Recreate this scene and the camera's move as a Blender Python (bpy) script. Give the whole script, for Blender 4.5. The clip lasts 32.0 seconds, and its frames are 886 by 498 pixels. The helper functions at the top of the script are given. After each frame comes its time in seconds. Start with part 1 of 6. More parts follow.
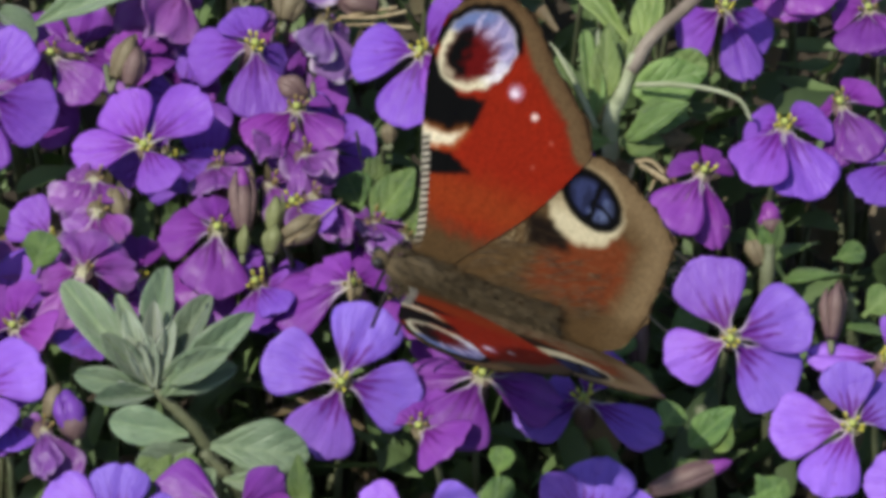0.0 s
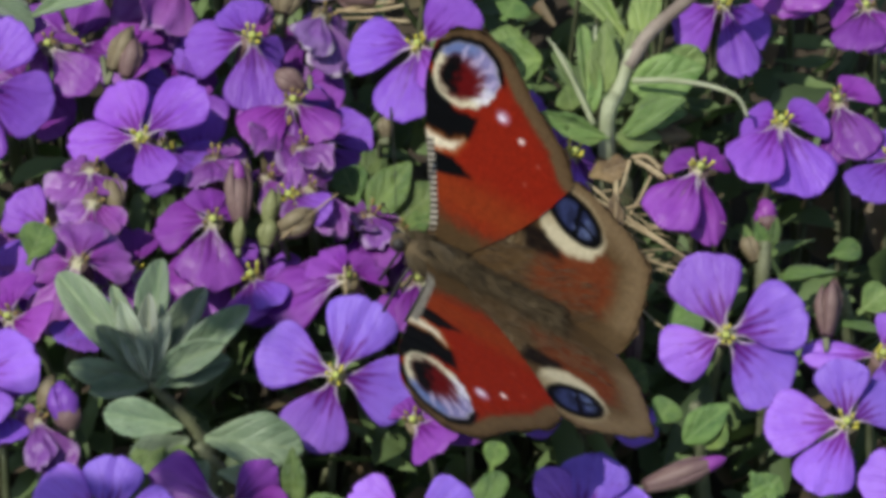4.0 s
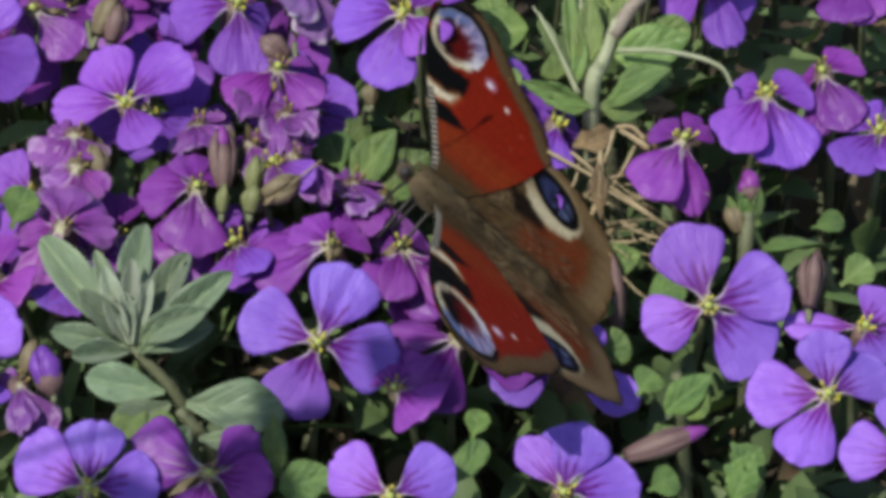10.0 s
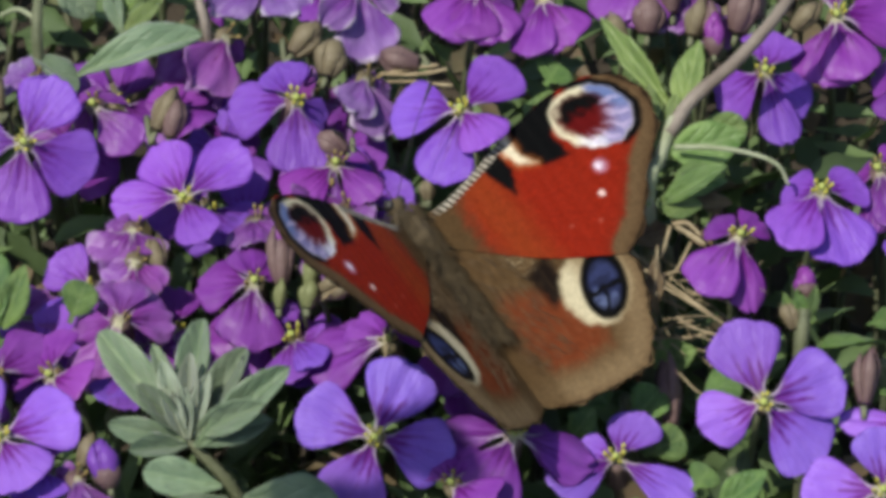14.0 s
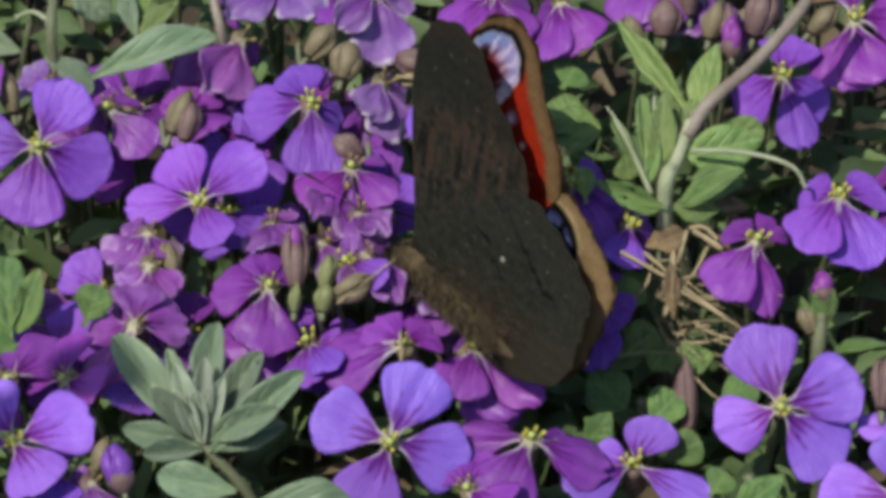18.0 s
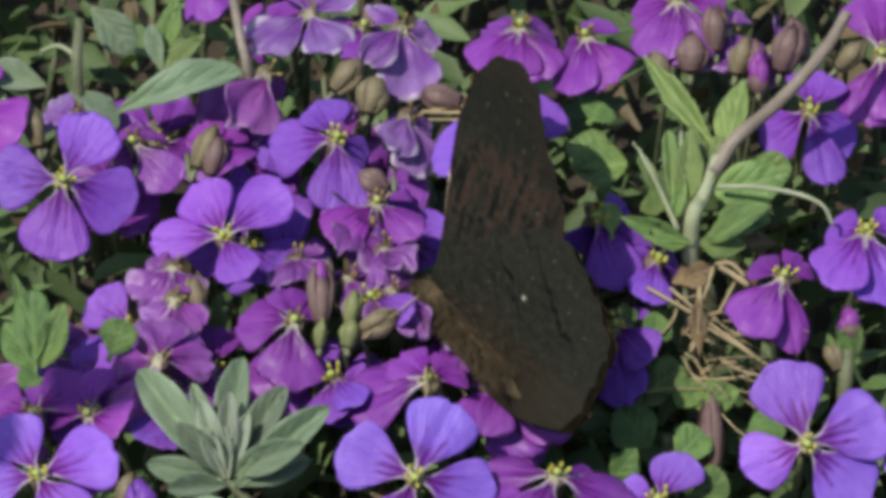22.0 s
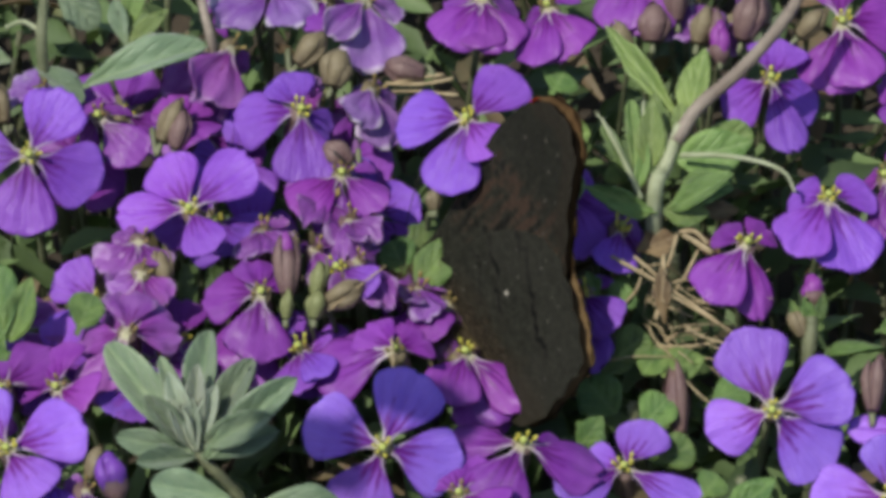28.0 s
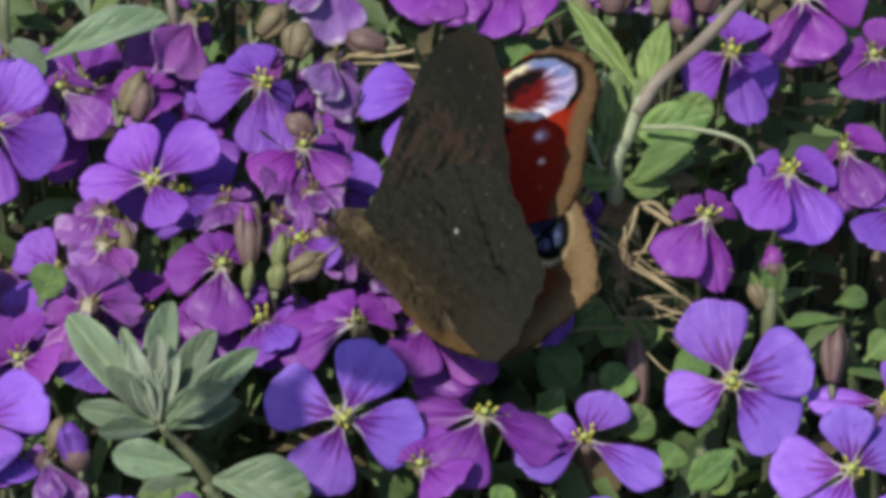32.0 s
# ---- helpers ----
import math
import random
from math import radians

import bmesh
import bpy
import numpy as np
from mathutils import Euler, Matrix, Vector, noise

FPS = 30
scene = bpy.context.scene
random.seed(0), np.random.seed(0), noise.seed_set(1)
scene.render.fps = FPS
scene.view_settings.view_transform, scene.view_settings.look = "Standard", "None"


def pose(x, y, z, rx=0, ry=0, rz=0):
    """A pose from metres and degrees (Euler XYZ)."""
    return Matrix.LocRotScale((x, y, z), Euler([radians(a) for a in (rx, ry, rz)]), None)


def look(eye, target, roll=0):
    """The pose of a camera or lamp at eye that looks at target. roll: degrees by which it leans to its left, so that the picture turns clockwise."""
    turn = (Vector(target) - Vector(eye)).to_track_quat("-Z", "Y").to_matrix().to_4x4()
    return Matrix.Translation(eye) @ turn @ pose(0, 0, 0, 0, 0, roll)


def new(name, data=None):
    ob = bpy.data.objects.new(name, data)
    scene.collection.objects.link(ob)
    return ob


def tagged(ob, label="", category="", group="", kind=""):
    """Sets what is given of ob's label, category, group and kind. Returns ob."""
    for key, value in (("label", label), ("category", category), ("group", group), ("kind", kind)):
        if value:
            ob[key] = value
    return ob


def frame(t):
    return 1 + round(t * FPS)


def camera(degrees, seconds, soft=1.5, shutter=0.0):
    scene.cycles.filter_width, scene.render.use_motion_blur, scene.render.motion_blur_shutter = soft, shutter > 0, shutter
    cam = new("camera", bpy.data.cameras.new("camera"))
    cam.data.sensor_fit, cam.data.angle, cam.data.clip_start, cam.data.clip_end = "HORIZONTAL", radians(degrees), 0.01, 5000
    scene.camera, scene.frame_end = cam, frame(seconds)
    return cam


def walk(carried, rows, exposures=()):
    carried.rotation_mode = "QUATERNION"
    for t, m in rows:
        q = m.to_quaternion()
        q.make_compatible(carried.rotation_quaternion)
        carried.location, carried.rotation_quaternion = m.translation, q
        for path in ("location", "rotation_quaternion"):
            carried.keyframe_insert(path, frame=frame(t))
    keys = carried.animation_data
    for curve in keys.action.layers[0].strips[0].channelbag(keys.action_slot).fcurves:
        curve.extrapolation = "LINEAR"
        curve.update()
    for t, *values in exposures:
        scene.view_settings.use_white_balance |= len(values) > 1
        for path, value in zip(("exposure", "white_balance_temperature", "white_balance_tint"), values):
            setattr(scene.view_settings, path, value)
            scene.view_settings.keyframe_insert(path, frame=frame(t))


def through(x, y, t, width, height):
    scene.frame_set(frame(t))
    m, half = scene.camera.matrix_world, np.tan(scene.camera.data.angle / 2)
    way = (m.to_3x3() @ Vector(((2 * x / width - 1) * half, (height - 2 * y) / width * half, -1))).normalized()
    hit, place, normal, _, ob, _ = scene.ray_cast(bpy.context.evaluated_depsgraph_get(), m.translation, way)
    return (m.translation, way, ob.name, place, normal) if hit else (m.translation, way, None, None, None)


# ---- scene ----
# One cushion of aubrieta in sunlight, a peacock butterfly on it, seen close from about 0.6 m.
MM = 0.001

# ---- camera ----
cam = camera(10.0, 32.0, soft=4.6)
walk(cam, [
    (0.0, pose(-0.00000, -0.44490, 0.45559, 48.128, 0.804, -0.589)),
    (0.5, pose(-0.00000, -0.44524, 0.45590, 48.173, 0.712, -0.580)),
    (1.0, pose(-0.00000, -0.44516, 0.45583, 48.155, 0.645, -0.499)),
    (1.5, pose(-0.00000, -0.44601, 0.45659, 48.147, 0.645, -0.627)),
    (2.0, pose(0.00000, -0.44580, 0.45640, 48.254, 0.505, -0.529)),
    (2.5, pose(-0.00000, -0.44602, 0.45659, 48.226, 0.358, -0.663)),
    (4.5, pose(-0.00000, -0.44431, 0.45505, 47.928, 0.460, -0.262)),
    (5.0, pose(-0.00000, -0.44530, 0.45595, 47.739, 0.412, -0.272)),
    (5.5, pose(-0.00000, -0.44561, 0.45622, 47.641, 0.366, -0.102)),
    (6.0, pose(-0.00001, -0.44498, 0.45565, 47.779, 0.448, -0.057)),
    (6.5, pose(-0.00001, -0.44377, 0.45455, 47.790, 0.337, 0.005)),
    (7.0, pose(-0.00001, -0.44316, 0.45399, 47.675, 0.346, -0.184)),
    (7.5, pose(-0.00000, -0.44410, 0.45486, 47.765, 0.252, -0.188)),
    (8.0, pose(0.00000, -0.44544, 0.45608, 47.858, 0.063, -0.186)),
    (8.5, pose(-0.00000, -0.44654, 0.45706, 47.954, 0.143, -0.135)),
    (9.0, pose(-0.00000, -0.44567, 0.45628, 47.994, 0.052, -0.041)),
    (9.5, pose(0.00000, -0.44517, 0.45583, 47.966, 0.004, -0.110)),
    (10.0, pose(0.00000, -0.44470, 0.45540, 47.705, -0.079, -0.113)),
    (10.5, pose(0.00000, -0.44472, 0.45542, 47.769, -0.167, 0.133)),
    (11.0, pose(0.00001, -0.44388, 0.45466, 47.832, -0.328, 0.053)),
    (11.5, pose(0.00002, -0.44341, 0.45422, 47.708, -0.458, -0.119)),
    (12.0, pose(0.00002, -0.44382, 0.45460, 47.727, -0.520, -0.132)),
    (12.5, pose(0.00001, -0.44447, 0.45520, 47.907, -0.357, -0.171)),
    (13.0, pose(0.00000, -0.44511, 0.45577, 47.947, -0.108, -0.062)),
    (13.5, pose(-0.00000, -0.44565, 0.45627, 48.296, 0.028, 0.209)),
    (14.0, pose(0.00001, -0.44640, 0.45693, 48.786, 0.201, 0.496)),
    (14.5, pose(0.00001, -0.44622, 0.45676, 49.110, 0.332, 0.657)),
    (15.0, pose(-0.00000, -0.44565, 0.45627, 49.010, 0.364, 0.646)),
    (15.5, pose(-0.00004, -0.44359, 0.45447, 48.919, 0.340, 0.603)),
    (17.5, pose(-0.00003, -0.44355, 0.45442, 48.522, 0.314, 0.449)),
    (18.0, pose(-0.00002, -0.44438, 0.45516, 48.831, 0.274, 0.670)),
    (18.5, pose(-0.00002, -0.44459, 0.45535, 49.087, 0.316, 0.774)),
    (19.0, pose(-0.00003, -0.44379, 0.45468, 49.375, 0.219, 0.717)),
    (19.5, pose(-0.00005, -0.44340, 0.45435, 49.493, 0.252, 0.898)),
    (20.0, pose(-0.00005, -0.44298, 0.45397, 49.283, 0.306, 0.787)),
    (20.5, pose(-0.00004, -0.44345, 0.45437, 49.121, 0.317, 0.773)),
    (21.0, pose(-0.00004, -0.44388, 0.45473, 49.059, 0.307, 0.893)),
    (21.5, pose(-0.00003, -0.44446, 0.45525, 49.157, 0.339, 0.926)),
    (22.0, pose(-0.00006, -0.44325, 0.45421, 49.230, 0.351, 0.986)),
    (22.5, pose(-0.00008, -0.44260, 0.45364, 49.154, 0.404, 1.019)),
    (23.0, pose(-0.00008, -0.44235, 0.45341, 49.033, 0.369, 0.964)),
    (23.5, pose(-0.00008, -0.44224, 0.45331, 49.043, 0.307, 1.037)),
    (24.0, pose(-0.00006, -0.44249, 0.45352, 48.964, 0.220, 0.895)),
    (24.5, pose(-0.00005, -0.44300, 0.45396, 48.861, 0.203, 0.753)),
    (25.0, pose(-0.00003, -0.44384, 0.45469, 48.930, 0.225, 0.599)),
    (25.5, pose(-0.00003, -0.44408, 0.45491, 49.140, 0.393, 0.701)),
    (27.5, pose(-0.00002, -0.44440, 0.45519, 48.944, 0.576, 0.424)),
    (28.0, pose(-0.00000, -0.44580, 0.45641, 48.895, 0.534, 0.305)),
    (28.5, pose(0.00000, -0.44628, 0.45682, 48.727, 0.465, 0.243)),
    (29.0, pose(-0.00001, -0.44528, 0.45595, 48.682, 0.435, 0.161)),
    (29.5, pose(-0.00001, -0.44491, 0.45562, 48.641, 0.369, 0.140)),
    (30.0, pose(-0.00001, -0.44471, 0.45544, 48.557, 0.427, 0.179)),
    (30.5, pose(-0.00001, -0.44512, 0.45580, 48.532, 0.322, 0.212)),
    (31.0, pose(0.00001, -0.44658, 0.45709, 48.469, 0.332, 0.149)),
    (31.5, pose(0.00000, -0.44657, 0.45708, 48.522, 0.157, 0.115)),
    (32.0, pose(0.00000, -0.44704, 0.45750, 48.572, 0.194, 0.018)),
], exposures=[(0, -0.30), (32, -0.30)])

# ---- light ----
SUN = Vector((-0.39, -0.38, 0.90)).normalized()
world = bpy.data.worlds.new("sky")
scene.world = world
world.use_nodes = True
sky = world.node_tree.nodes.new("ShaderNodeTexSky")
sky.sky_type = "NISHITA"
sky.sun_disc = False
sky.sun_elevation = math.asin(SUN.z)
sky.sun_rotation = math.atan2(SUN.x, SUN.y)
world.node_tree.links.new(sky.outputs[0], world.node_tree.nodes["Background"].inputs[0])
world.node_tree.nodes["Background"].inputs[1].default_value = 0.15
sun = new("sun", bpy.data.lights.new("sun", "SUN"))
sun.data.energy = 5.0
sun.data.angle = radians(0.55)
sun.data.color = (0.985, 0.96, 0.87)
sun.matrix_world = look(SUN * 3, (0, 0, 0))


# ---- materials ----
class Nodes:
    """Short hand for building one node material."""

    def __init__(self, name):
        self.mat = bpy.data.materials.new(name)
        self.mat.use_nodes = True
        self.tree = self.mat.node_tree
        self.bsdf = self.tree.nodes["Principled BSDF"]
        self.out = self.tree.nodes["Material Output"]

    def add(self, kind, **given):
        node = self.tree.nodes.new("ShaderNode" + kind)
        for key, value in given.items():
            if key == "operation":
                node.operation = value
            elif key == "blend":
                node.data_type = "RGBA"
                node.blend_type = value
            elif key == "layer":
                node.layer_name = value
            else:
                self.put(node.inputs[key], value)
        return node

    def put(self, socket, value):
        if isinstance(value, bpy.types.NodeSocket):
            self.tree.links.new(value, socket)
        else:
            socket.default_value = value

    def calc(self, operation, a, b=0.0):
        node = self.add("Math", operation=operation)
        self.put(node.inputs[0], a)
        self.put(node.inputs[1], b)
        return node.outputs[0]

    def blend(self, factor, a, b, how="MIX"):
        node = self.add("Mix", blend=how)
        self.put(node.inputs[0], factor)
        self.put(node.inputs[6], a if isinstance(a, bpy.types.NodeSocket) else (*a, 1))
        self.put(node.inputs[7], b if isinstance(b, bpy.types.NodeSocket) else (*b, 1))
        return node.outputs[2]

    def span(self, value, a, b, low=0.0, high=1.0):
        node = self.add("MapRange")
        for i, v in enumerate((value, a, b, low, high)):
            self.put(node.inputs[i], v)
        return node.outputs[0]

    def noise(self, scale, detail=4.0, vector=None):
        node = self.add("TexNoise", Scale=scale, Detail=detail)
        if vector is not None:
            self.put(node.inputs["Vector"], vector)
        return node.outputs[0]

    def place(self):
        return self.add("TexCoord").outputs["Object"]

    def bump(self, height, strength, distance):
        node = self.add("Bump", Strength=strength, Distance=distance, Height=height)
        self.put(self.bsdf.inputs["Normal"], node.outputs[0])
        return node.outputs[0]

    def finish(self, colour, rough, through=0.0, tint=(1, 1, 1), normal=None):
        self.put(self.bsdf.inputs["Base Color"], colour)
        self.put(self.bsdf.inputs["Roughness"], rough)
        if through:
            thin = self.add("BsdfTranslucent")
            self.put(thin.inputs[0], self.blend(1.0, colour, tint, "MULTIPLY"))
            if normal is not None:
                self.put(thin.inputs["Normal"], normal)
            mix = self.add("MixShader")
            self.put(mix.inputs[0], through)
            self.put(mix.inputs[1], self.bsdf.outputs[0])
            self.put(mix.inputs[2], thin.outputs[0])
            self.put(self.out.inputs[0], mix.outputs[0])
        return self.mat


def petal_material(name, body, throat, rim, veins, crumple=0.25, depth=1.0, edge=0.0, rough=0.46, gloss=0.25):
    n = Nodes(name)
    place = n.place()
    any_one = n.add("ObjectInfo").outputs["Random"]
    x, y, _ = n.add("SeparateXYZ", Vector=place).outputs
    # every petal takes its own stretch of the noise
    shift = n.add("CombineXYZ", X=n.calc("MULTIPLY", any_one, 31.0), Y=n.calc("MULTIPLY", any_one, -17.0), Z=n.calc("MULTIPLY", any_one, 9.0))
    own = n.add("VectorMath", operation="ADD")
    n.put(own.inputs[0], place)
    n.put(own.inputs[1], shift.outputs[0])
    own = own.outputs[0]
    colour = n.blend(n.span(n.noise(2.4, 3, own), 0.3, 0.72), body, rim)
    colour = n.blend(n.span(x, 0.66, 1.02, 0.0, 0.75), colour, rim)
    # a wide warm flush round the throat
    flush = n.calc("MULTIPLY", n.span(n.calc("ADD", x, n.calc("MULTIPLY", n.noise(4.0, 2, own), 0.2)), 0.80, 0.32, 0.0, 0.55), depth)
    colour = n.blend(flush, colour, (body[0] * 0.88, body[1] * 0.45, body[2] * 0.80))
    # fine veins fan out from the claw
    fan = n.calc("DIVIDE", y, n.calc("ADD", x, 0.16))
    wobble = n.calc("MULTIPLY", n.calc("SUBTRACT", n.noise(3.6, 2, own), 0.5), 0.20)
    wave = n.calc("ADD", fan, wobble)
    fine = n.calc("POWER", n.calc("ABSOLUTE", n.calc("COSINE", n.calc("MULTIPLY", wave, 15.0))), 3.0)
    hair = n.calc("ABSOLUTE", n.calc("COSINE", n.calc("MULTIPLY", wave, 37.0)))
    middle = n.span(n.calc("ABSOLUTE", fan), 0.20, 0.50, 1.0, 0.0)
    reach = n.span(n.noise(6.0, 2, own), 0.3, 0.7, 0.08, 0.36)
    rays = n.calc("MULTIPLY", n.calc("MULTIPLY", fine, middle), reach)
    strong = n.calc("MULTIPLY", n.span(n.calc("SUBTRACT", x, rays), 0.40, 0.15), 0.88 * depth)
    weak = n.calc("MULTIPLY", n.calc("ADD", n.calc("MULTIPLY", fine, 0.7), n.calc("MULTIPLY", hair, 0.5)), n.span(x, 0.3, 1.0, veins * 2.6, veins * 0.9))
    colour = n.blend(weak, colour, throat)
    colour = n.blend(strong, colour, throat)
    pale_streak = n.calc("MULTIPLY", n.calc("POWER", n.calc("SUBTRACT", 1.0, hair), 2.0), n.span(n.noise(5.0, 2, own), 0.45, 0.7, 0.0, 0.18))
    colour = n.blend(pale_streak, colour, (rim[0] * 1.25, rim[1] * 1.25, min(1, rim[2] * 1.2)))
    # bruises and small spots
    colour = n.blend(n.span(n.noise(9.0, 3, own), 0.66, 0.76, 0.0, 0.35), colour, throat)
    if edge:
        ragged = n.calc("ADD", n.calc("ABSOLUTE", y), n.calc("MULTIPLY", n.noise(6.0, 3, own), 0.14))
        tip = n.span(n.calc("ADD", x, n.calc("MULTIPLY", n.noise(8.0, 2, own), 0.1)), 0.95, 1.02)
        colour = n.blend(n.calc("MULTIPLY", n.calc("MAXIMUM", n.span(ragged, 0.44, 0.54), tip), edge), colour, (0.66, 0.58, 0.68))
    # the claw is pale along both its edges
    flank = n.calc("MAXIMUM", n.calc("ADD", n.calc("MULTIPLY", x, 0.278), 0.045), n.calc("ADD", n.calc("MULTIPLY", x, 0.92), -0.075))
    margin = n.calc("SUBTRACT", n.calc("ABSOLUTE", y), flank)
    pale = n.calc("MULTIPLY", n.span(margin, -0.050, -0.02), n.span(x, 0.33, 0.20))
    colour = n.blend(n.calc("MULTIPLY", pale, 0.6 * depth), colour, (0.74, 0.66, 0.72))
    colour = n.blend(n.span(x, 0.15, 0.07), colour, (0.55, 0.52, 0.34))
    shade = n.add("HueSaturation", Color=colour)
    n.put(shade.inputs["Value"], n.span(any_one, 0.0, 1.0, 0.82, 1.12))
    n.put(shade.inputs["Hue"], n.span(n.calc("FRACT", n.calc("MULTIPLY", any_one, 7.3)), 0.0, 1.0, 0.488, 0.516))
    height = n.calc("ADD", n.calc("MULTIPLY", hair, 0.10), n.calc("ADD", n.noise(5.0, 4, own), n.calc("MULTIPLY", fine, -0.12)))
    normal = n.bump(height, crumple, 0.0011)
    n.put(n.bsdf.inputs["Specular IOR Level"], gloss)
    return n.finish(shade.outputs[0], rough, 0.30, (1.1, 0.75, 1.05), normal)


def leaf_material(name, blade, light, rib, down=0.12):
    n = Nodes(name)
    place = n.place()
    any_one = n.add("ObjectInfo").outputs["Random"]
    x, y, _ = n.add("SeparateXYZ", Vector=place).outputs
    shift = n.add("CombineXYZ", X=n.calc("MULTIPLY", any_one, 23.0), Y=n.calc("MULTIPLY", any_one, -13.0), Z=n.calc("MULTIPLY", any_one, 7.0))
    own = n.add("VectorMath", operation="ADD")
    n.put(own.inputs[0], place)
    n.put(own.inputs[1], shift.outputs[0])
    own = own.outputs[0]
    colour = n.blend(n.span(n.noise(2.4, 4, own), 0.35, 0.68), blade, light)
    # yellower towards the stalk
    colour = n.blend(n.span(x, 0.5, 0.0, 0.0, 0.4), colour, (light[0] * 1.15, light[1] * 1.1, light[2] * 0.75))
    veins = n.calc("POWER", n.calc("ABSOLUTE", n.calc("SINE", n.calc("MULTIPLY", n.calc("SUBTRACT", x, n.calc("ABSOLUTE", y)), 14.0))), 9.0)
    colour = n.blend(n.calc("MULTIPLY", veins, 0.14), colour, rib)
    colour = n.blend(n.span(n.calc("ABSOLUTE", y), 0.0, 0.05, 0.5, 0.0), colour, rib)
    colour = n.blend(n.span(n.noise(5.5, 3, own), 0.58, 0.74, 0.0, 0.45), colour, (blade[0] * 0.55, blade[1] * 0.55, blade[2] * 0.55))
    speck = n.noise(40.0, 2, own)
    colour = n.blend(n.span(speck, 0.62, 0.72, 0.0, 0.3), colour, (0.42, 0.45, 0.36))
    shade = n.add("HueSaturation", Color=colour)
    n.put(shade.inputs["Value"], n.span(any_one, 0.0, 1.0, 0.70, 1.18))
    n.put(shade.inputs["Hue"], n.span(n.calc("FRACT", n.calc("MULTIPLY", any_one, 5.7)), 0.0, 1.0, 0.482, 0.512))
    height = n.calc("ADD", n.calc("MULTIPLY", speck, 0.5), n.calc("ADD", n.noise(9.0, 4, own), n.calc("MULTIPLY", veins, -0.35)))
    normal = n.bump(height, 0.5, 0.0006)
    n.put(n.bsdf.inputs["Sheen Weight"], down)
    return n.finish(shade.outputs[0], 0.42, 0.25, (1.0, 1.15, 0.5), normal)


def plain_material(name, dark, light, scale, rough, bump=0.3, through=0.0):
    n = Nodes(name)
    place = n.place()
    coarse = n.noise(scale, 5, place)
    colour = n.blend(n.span(coarse, 0.32, 0.68), dark, light)
    fine = n.noise(scale * 9, 3, place)
    colour = n.blend(n.span(fine, 0.3, 0.7, 0.0, 0.3), colour, dark)
    normal = n.bump(n.calc("ADD", coarse, fine), bump, 0.0005)
    return n.finish(colour, rough, through, (1, 1, 1), normal)


def growth_material(name, dark, light, old):
    n = Nodes(name)
    any_one = n.add("NewGeometry").outputs["Random Per Island"]
    place = n.place()
    colour = n.blend(any_one, dark, light)
    colour = n.blend(n.span(any_one, 0.88, 0.9), colour, old)
    colour = n.blend(n.span(n.noise(420.0, 3, place), 0.35, 0.7, 0.0, 0.35), colour, dark)
    normal = n.bump(n.noise(900.0, 3, place), 0.3, 0.0004)
    return n.finish(colour, 0.6, 0.18, (1.0, 1.1, 0.6), normal)


def scale_material(name, rough, sheen):
    """Butterfly wing: the colours of its scales are stored on the wing's points."""
    n = Nodes(name)
    colour = n.add("VertexColor", layer="scales").outputs[0]
    place = n.place()
    grain = n.noise(2600.0, 2, place)
    colour = n.blend(1.0, colour, n.blend(n.span(grain, 0.3, 0.7), (0.78, 0.78, 0.78), (1.12, 1.12, 1.12)), "MULTIPLY")
    veins = n.add("TexWave", Scale=160.0, Distortion=3.0, Detail=2.0)
    n.put(veins.inputs["Vector"], place)
    normal = n.bump(n.calc("ADD", grain, n.calc("MULTIPLY", veins.outputs[1], 0.6)), 0.25, 0.0003)
    n.put(n.bsdf.inputs["Sheen Weight"], sheen)
    n.put(n.bsdf.inputs["Specular IOR Level"], 0.07)
    return n.finish(colour, rough)


PETAL = {
    "lilac": petal_material("lilac petal", (0.290, 0.134, 0.690), (0.135, 0.006, 0.190), (0.360, 0.186, 0.775), 0.05, 0.30),
    "violet": petal_material("violet petal", (0.250, 0.080, 0.560), (0.110, 0.004, 0.165), (0.318, 0.128, 0.650), 0.06, 0.35, 0.85),
    "magenta": petal_material("magenta petal", (0.252, 0.042, 0.390), (0.105, 0.004, 0.135), (0.330, 0.090, 0.475), 0.08, 0.17, 0.9, 0.0, 0.40, 0.35),
    "pink": petal_material("faded pink petal", (0.290, 0.070, 0.410), (0.148, 0.011, 0.150), (0.380, 0.150, 0.490), 0.08, 0.20, 0.7, 0.22, 0.40, 0.35),
    "pale": petal_material("bleached petal", (0.235, 0.070, 0.410), (0.140, 0.016, 0.220), (0.390, 0.245, 0.530), 0.08, 0.20, 0.5, 0.85, 0.40, 0.35),
    "wilted": petal_material("wilted petal", (0.225, 0.048, 0.345), (0.105, 0.009, 0.130), (0.360, 0.150, 0.480), 0.10, 0.22, 0.6, 0.30, 0.38, 0.4),
}
LEAF = {
    "grey": leaf_material("felted leaf", (0.148, 0.228, 0.124), (0.245, 0.330, 0.195), (0.30, 0.38, 0.21), 0.45),
    "young": leaf_material("young downy leaf", (0.270, 0.345, 0.220), (0.460, 0.520, 0.390), (0.52, 0.57, 0.45), 0.6),
    "dry": leaf_material("dead leaf", (0.120, 0.075, 0.034), (0.270, 0.190, 0.090), (0.34, 0.26, 0.14)),
    "bright": leaf_material("fresh leaf", (0.120, 0.218, 0.046), (0.240, 0.355, 0.105), (0.36, 0.45, 0.20)),
    "green": leaf_material("green leaf", (0.076, 0.158, 0.036), (0.178, 0.290, 0.070), (0.27, 0.38, 0.13)),
}
